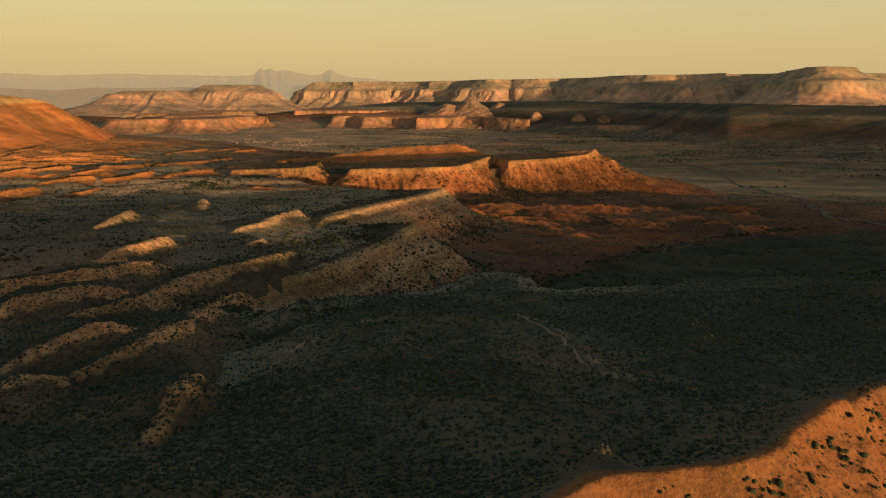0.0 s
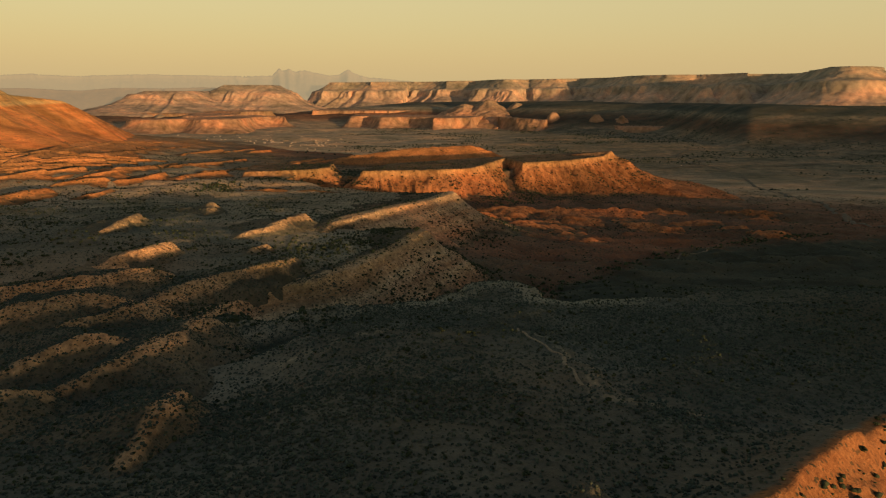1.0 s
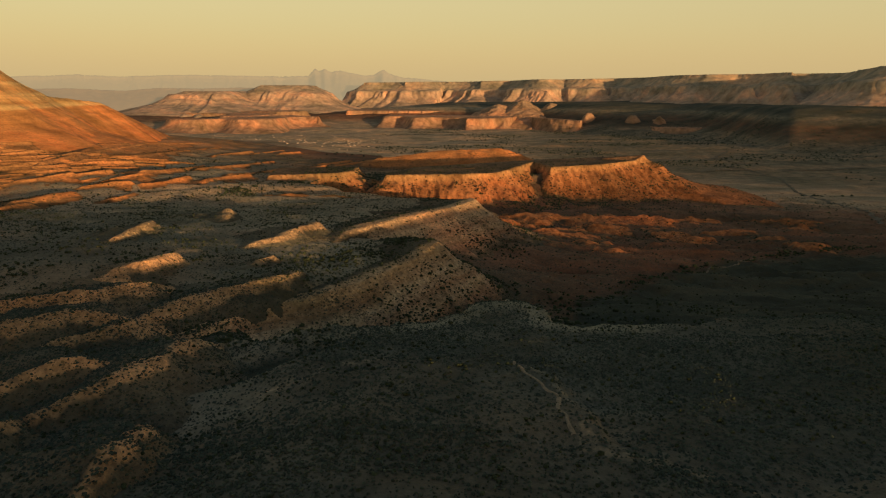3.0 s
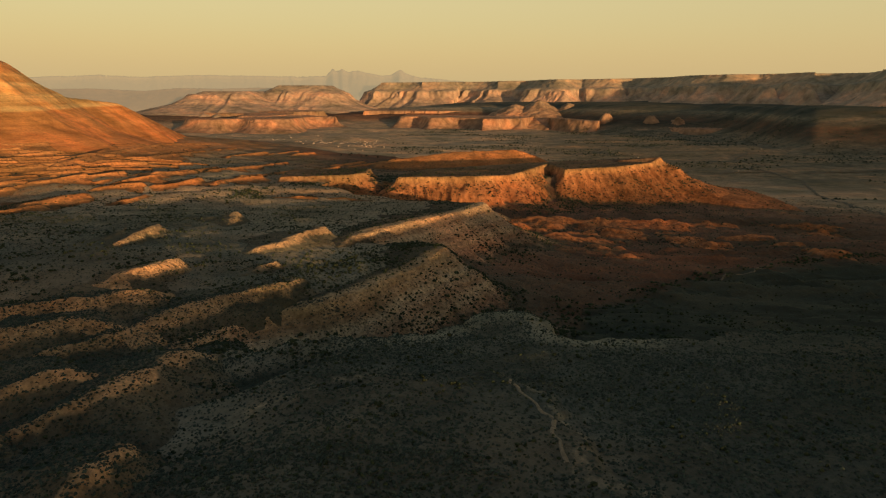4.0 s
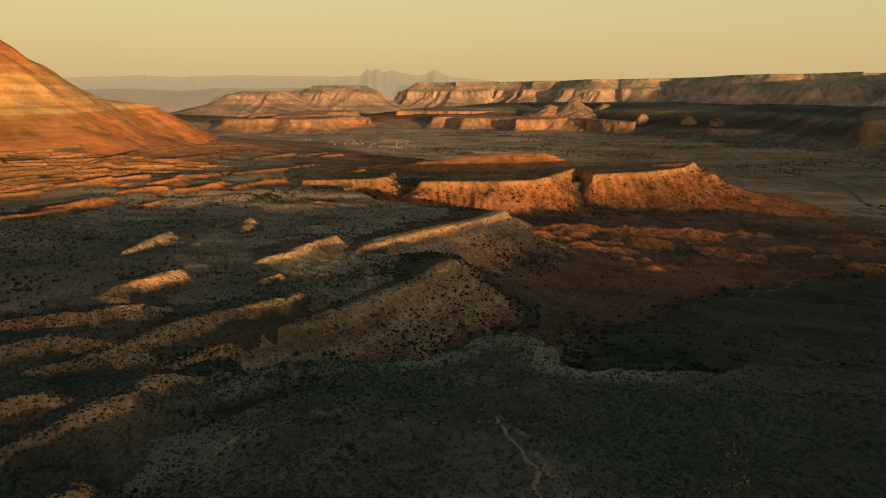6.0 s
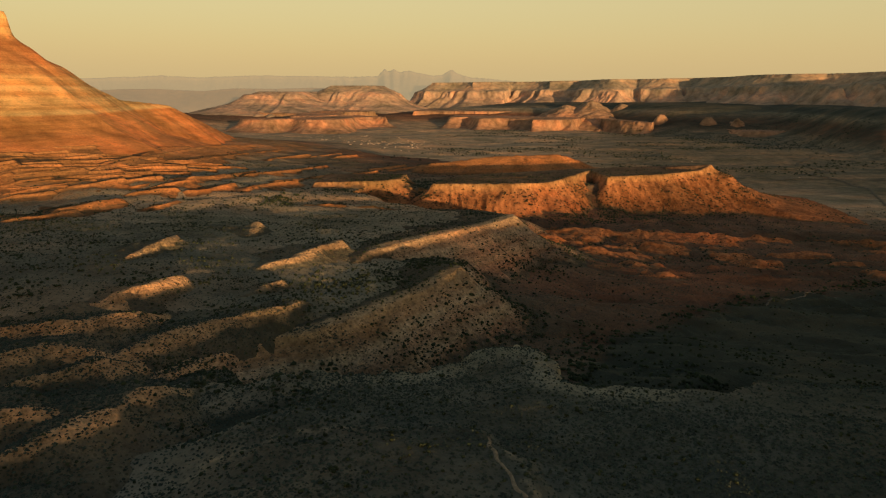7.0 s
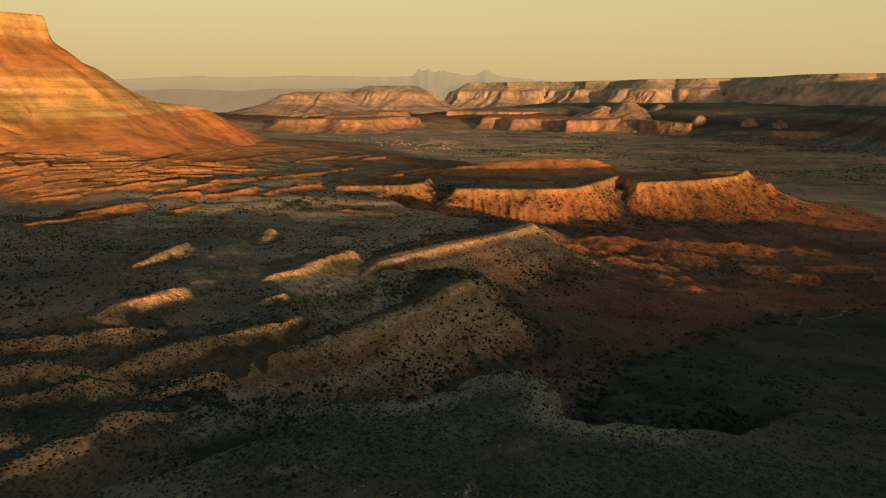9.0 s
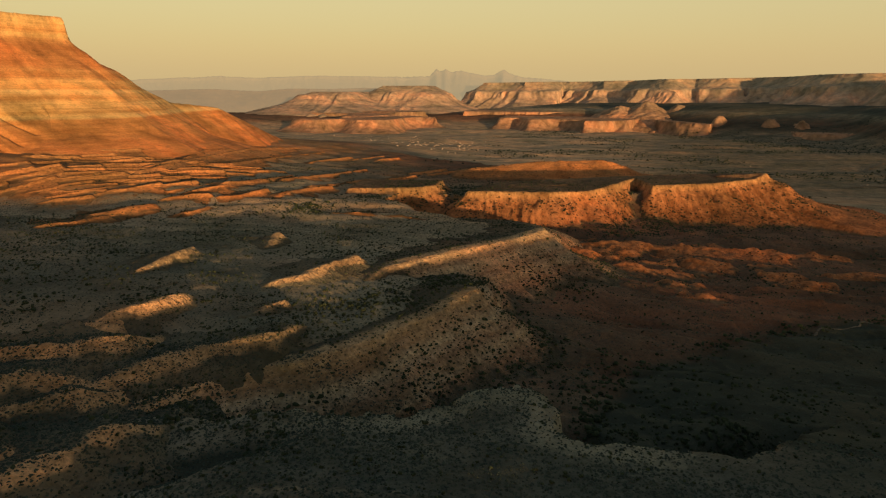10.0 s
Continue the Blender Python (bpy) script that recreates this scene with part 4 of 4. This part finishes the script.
def clumps(centres, radii, squash, seed, level=1):
    """Many uneven leafy clumps as one mesh's points and faces."""
    r = np.random.default_rng(seed)
    bv, bf = ball(level)
    n, k = len(centres), len(bv)
    jitter = 1 + 0.42 * (r.random((n, k, 1)) - 0.5) * 2
    turn = r.random(n) * 6.283
    v = bv[None] * jitter
    c, s = np.cos(turn)[:, None], np.sin(turn)[:, None]
    stretch = 0.75 + 0.6 * r.random((n, 1))
    x, y = v[:, :, 0] * stretch, v[:, :, 1] / stretch
    v = np.stack([x * c - y * s, x * s + y * c, v[:, :, 2] * squash], -1) * np.asarray(radii)[:, None, None] + np.asarray(centres)[:, None]
    return v.reshape(-1, 3), (bf[None] + (np.arange(n) * k)[:, None, None]).reshape(-1, 3)


def scatter(count, near, far, keep, seed, deg=(-42, 40)):
    """Places in a sector of the land, evenly by area, kept by a chance that varies from spot to spot."""
    r = np.random.default_rng(seed)
    a = np.radians(r.uniform(deg[0] - 14, deg[1], count))
    d = np.sqrt(r.uniform(near ** 2, far ** 2, count))
    x, y = d * np.sin(a), d * np.cos(a)
    m = r.random(count) < keep(x, y)
    return x[m], y[m], r


def open_sage(x, y):
    d, _, _ = outline(x, y, BENCH)
    return np.clip(0.75 + 0.6 * fbm(x / 26, y / 20, 73, 3), 0.3, 1) * (1 - 0.6 * np.exp(-((d + 5) / 7) ** 2) * step(150, 165, y) * step(-30, 0, x)) * (1 - step(-7, -2, d) * step(128, 108, y) * step(-40, 0, x))


def patchy(x, y):
    d, _, _ = outline(x, y, BENCH)
    sunny = step(0, 4, d) * step(125, 105, y)
    return np.clip(0.55 + 0.75 * fbm(x / 26, y / 20, 71, 3), 0.12, 1) * (1 - 0.3 * sunny) * (1 - 0.9 * step(-16, -8, d) * step(5, 0, d) * step(125, 105, y)) * (1 - 0.6 * step(10, 30, d) * step(-20, 10, x) * step(520, 440, y))


def off_crests(x, y, r):
    """Leaves the bare crests free and keeps the hollows bushy."""
    h = 8.0
    bulge = surface(x, y) - 0.25 * (surface(x + h, y) + surface(x - h, y) + surface(x, y + h) + surface(x, y - h))
    m = r.random(len(x)) < np.clip(0.95 - bulge / 2.0, 0.12, 1)
    return x[m], y[m]


def bushes(name, label, x, y, radii, squash, material, seed, level=1, sink=0.25):
    z = surface(x, y)
    v, f = clumps(np.stack([x, y, z + radii * (squash - sink)], -1), radii, squash, seed, level)
    return tagged(new(name, tri_mesh(name, v, f, material)), label, "shrubs", kind="stuff")


def away(x, y):
    face = 0.5 * step(-230, -200, x) * step(300, 220, x) * step(600, 630, y - 0.4 * x) * step(760, 700, y - 0.4 * x)
    return face + patchy(x, y) * np.where(x + 0.1 * y > -300, 0.6, 0.3 * step(-500, -440, x) * step(980, 900, y))


x, y, r = scatter(75000, 120, 245, open_sage, 221)
bushes("sagebrush", "grey-green sagebrush out to the edge of the bench", x, y, 0.15 + 0.28 * r.random(len(x)) ** 1.5, 0.75, SAGE, 222, 0)
x, y, r = scatter(26000, 55, 125, open_sage, 201)
bushes("sagebrush", "grey-green sagebrush covering the bench", x, y, 0.14 + 0.26 * r.random(len(x)) ** 1.5, 0.75, SAGE, 202)
x, y, r = scatter(15000, 60, 300, patchy, 203)
bushes("juniper_scrub", "dark green juniper scrub dotted over the bench", x, y, 0.15 + 0.38 * r.random(len(x)) ** 2, 0.8, JUNIPER, 204)
x, y, r = scatter(38000, 250, 560, patchy, 205)
x, y = off_crests(x, y, r)
bushes("juniper_scrub", "dark green juniper scrub on the middle hills", x, y, 0.2 + 0.52 * r.random(len(x)) ** 2, 0.8, JUNIPER, 206)
x, y, r = scatter(90000, 240, 640, open_sage, 207)
x, y = off_crests(x, y, r)
bushes("sagebrush", "grey-green sagebrush on the middle plain", x, y, r.uniform(0.22, 0.5, len(x)), 0.45, SAGE, 208, 0)
x, y, r = scatter(26000, 560, 1050, away, 209)
bushes("juniper_scrub", "dark juniper dots over the butte and far bench", x, y, 0.45 + 0.75 * r.random(len(x)) ** 2, 0.8, JUNIPER, 210, 0)
x, y, r = scatter(34000, 1050, 2900, lambda x, y: step(0.1, 0.6, fbm(x / 260, y / 130, 95, 4)) * step(-250, -100, x + 0.1 * y), 217)
bushes("valley_scrub", "dark scrub and field trees scattered over the valley floor", x, y, 1.2 + 2.4 * r.random(len(x)) ** 2, 0.7, JUNIPER, 218, 0)



def on_scarps(x, y):
    """The marl faces of the two cuesta ridges, thicker towards their foot."""
    a, _, _, s1 = outline(x, y, [(-13, 319), (-33, 273), (-43, 244), (-61, 227), (-81, 196)], False, True)
    b, _, _, s2 = outline(x, y, [(0, 462), (-28, 409), (-58, 363), (-74, 322)], False, True)
    return np.maximum(step(2, 22, a) * step(46, 30, a) * step(0, 0.5, s1), 0.8 * step(3, 25, b) * step(60, 40, b) * step(0, 0.5, s2)) * np.clip(0.55 + 0.7 * fbm(x / 14, y / 14, 97, 2), 0.1, 1)


x, y, r = scatter(16000, 195, 500, on_scarps, 231, (-12, 6))
bushes("juniper_scrub", "dark round junipers on the marl faces", x, y, 0.35 + 0.6 * r.random(len(x)) ** 2, 0.85, JUNIPER, 232)


def on_butte(x, y):
    d, _, _ = outline(x, y, [(-98, 646), (-20, 668), (26, 706), (62, 802), (80, 754), (140, 786), (207, 848), (150, 880), (20, 800), (-80, 715)])
    e, _, _ = outline(x, y, [(-212, 622), (-146, 650), (-138, 705), (-226, 690)])
    return np.maximum(step(3, 10, d) * step(90, 60, d), step(3, 10, e) * step(60, 40, e)) * np.clip(0.5 + 0.7 * fbm(x / 20, y / 20, 98, 2), 0.1, 1)


x, y, r = scatter(22000, 560, 880, on_butte, 235, (-4, 18))
bushes("juniper_scrub", "dark junipers dotted over the face of the butte", x, y, 0.55 + 0.8 * r.random(len(x)) ** 2, 0.85, JUNIPER, 236, 0)


def sunny_slope(x, y):
    d, _, _ = outline(x, y, BENCH)
    return step(0, 3, d) * step(128, 118, y) * np.clip(0.5 + 0.6 * fbm(x / 9, y / 9, 99, 2), 0.1, 1)


x, y, r = scatter(5200, 62, 150, sunny_slope, 233, (12, 56))
bushes("juniper_scrub", "small dark shrubs on the sunlit stony slope", x, y, 0.18 + 0.5 * r.random(len(x)) ** 2.5, 0.75, JUNIPER, 234)

# a dark thicket along the foot of the rim and up the ravine


def ravine(x, y):
    d, _, _ = outline(x, y, BENCH)
    e, _, _ = outline(x, y, RIM, False)
    u, v = (x + 46) * 0.77 + (y - 177) * 0.64, (y - 177) * 0.77 - (x + 46) * 0.64
    hollow = np.exp(-(u / 17) ** 2 - (v / 7) ** 2)
    wash = 0.08 * step(6, 12, d) * step(300, 100, d) * step(0, 30, x)
    return np.maximum(np.maximum(step(2, 5, d) * np.where(x < 45, 0.8 * step(24, 11, e), step(50, 12, e) ** 1.5), wash), hollow) * np.clip(0.5 + 0.8 * fbm(x / 12, y / 12, 77, 2), 0, 1)


x, y, r = scatter(105000, 150, 340, ravine, 212)
bushes("thicket", "dark green thicket in the ravine below the rim", x, y, (0.3 + 0.7 * r.random(len(x)) ** 2) * np.where(x < -20, 0.6, 1.0), 0.9, JUNIPER, 213)


# a wash with a line of bushes down the middle of the basin, and the bushy gap beside the butte
WASH = [(40, 252), (47, 290), (57, 321), (85, 355), (117, 383), (140, 404), (169, 427), (225, 462), (300, 500)]


def washes(x, y):
    e, _, _ = outline(x, y, WASH, False)
    gap = np.exp(-((x + 196) / 15) ** 2 - ((y - 508) / 20) ** 2)
    return np.maximum(np.exp(-(e / 4.5) ** 2), gap) * np.clip(0.55 + 0.8 * fbm(x / 16, y / 16, 79, 2), 0.05, 1)


x, y, r = scatter(60000, 240, 600, washes, 241, (-16, 34))
bushes("thicket", "dark bushes along a dry wash and in a shaded gap", x, y, 0.4 + 0.9 * r.random(len(x)) ** 2, 0.85, JUNIPER, 242)
ribbon("dirt_track", "thin pale track beside the dry wash", [(146, 401), (158, 411), (172, 419), (196, 430)], 1.3, GRAVEL, lift=0.4, pace=2.5, wander=2.0, seed=13)


# the larger junipers of the near hills, each one a shrub of its own

def juniper(seed):
    r = np.random.default_rng(seed)
    ob = tagged(new("juniper_bush"), "dark green rounded juniper bush on sandy soil", "bush", "junipers on the near hills")
    n = 14
    c = r.normal(0, 0.42, (n, 3)) * (1, 1, 0.55) + (0, 0, 0.85)
    v, f = clumps(c, r.uniform(0.3, 0.55, n), 0.85, seed + 1, 2)
    crown = new("crown", tri_mesh("crown", v, f, JUNIPER))
    crown.parent = ob
    bm = bmesh.new()
    bmesh.ops.create_cone(bm, segments=7, radius1=0.16, radius2=0.08, depth=1.2, cap_ends=True, matrix=Matrix.Translation((0, 0, 0.3)))
    part("trunk", bm, BARK, ob)
    return ob


made = [juniper(300 + 10 * i) for i in range(5)]
x, y, r = scatter(2600, 75, 330, lambda x, y: np.clip(0.9 * step(4, 9, np.abs(fbm(x / 40, y / 30, 91, 3)) * 20), 0.02, 1), 211)
x, y = off_crests(x, y, r)
x, y = x[:290], y[:290]
for i, (px, py, pz) in enumerate(zip(x, y, surface(x, y))):
    size = float(r.uniform(0.3, 0.62)) * (1.0 + 0.6 * (py > 190))
    m = pose(px, py, pz - 0.1, 0, 0, float(r.uniform(0, 360)))
    if i < 5:
        b = made[i]
        b.matrix_basis = m
    else:
        b = copy_thing(made[i % 5], m)
    b.scale = (size, size, size * 0.9)
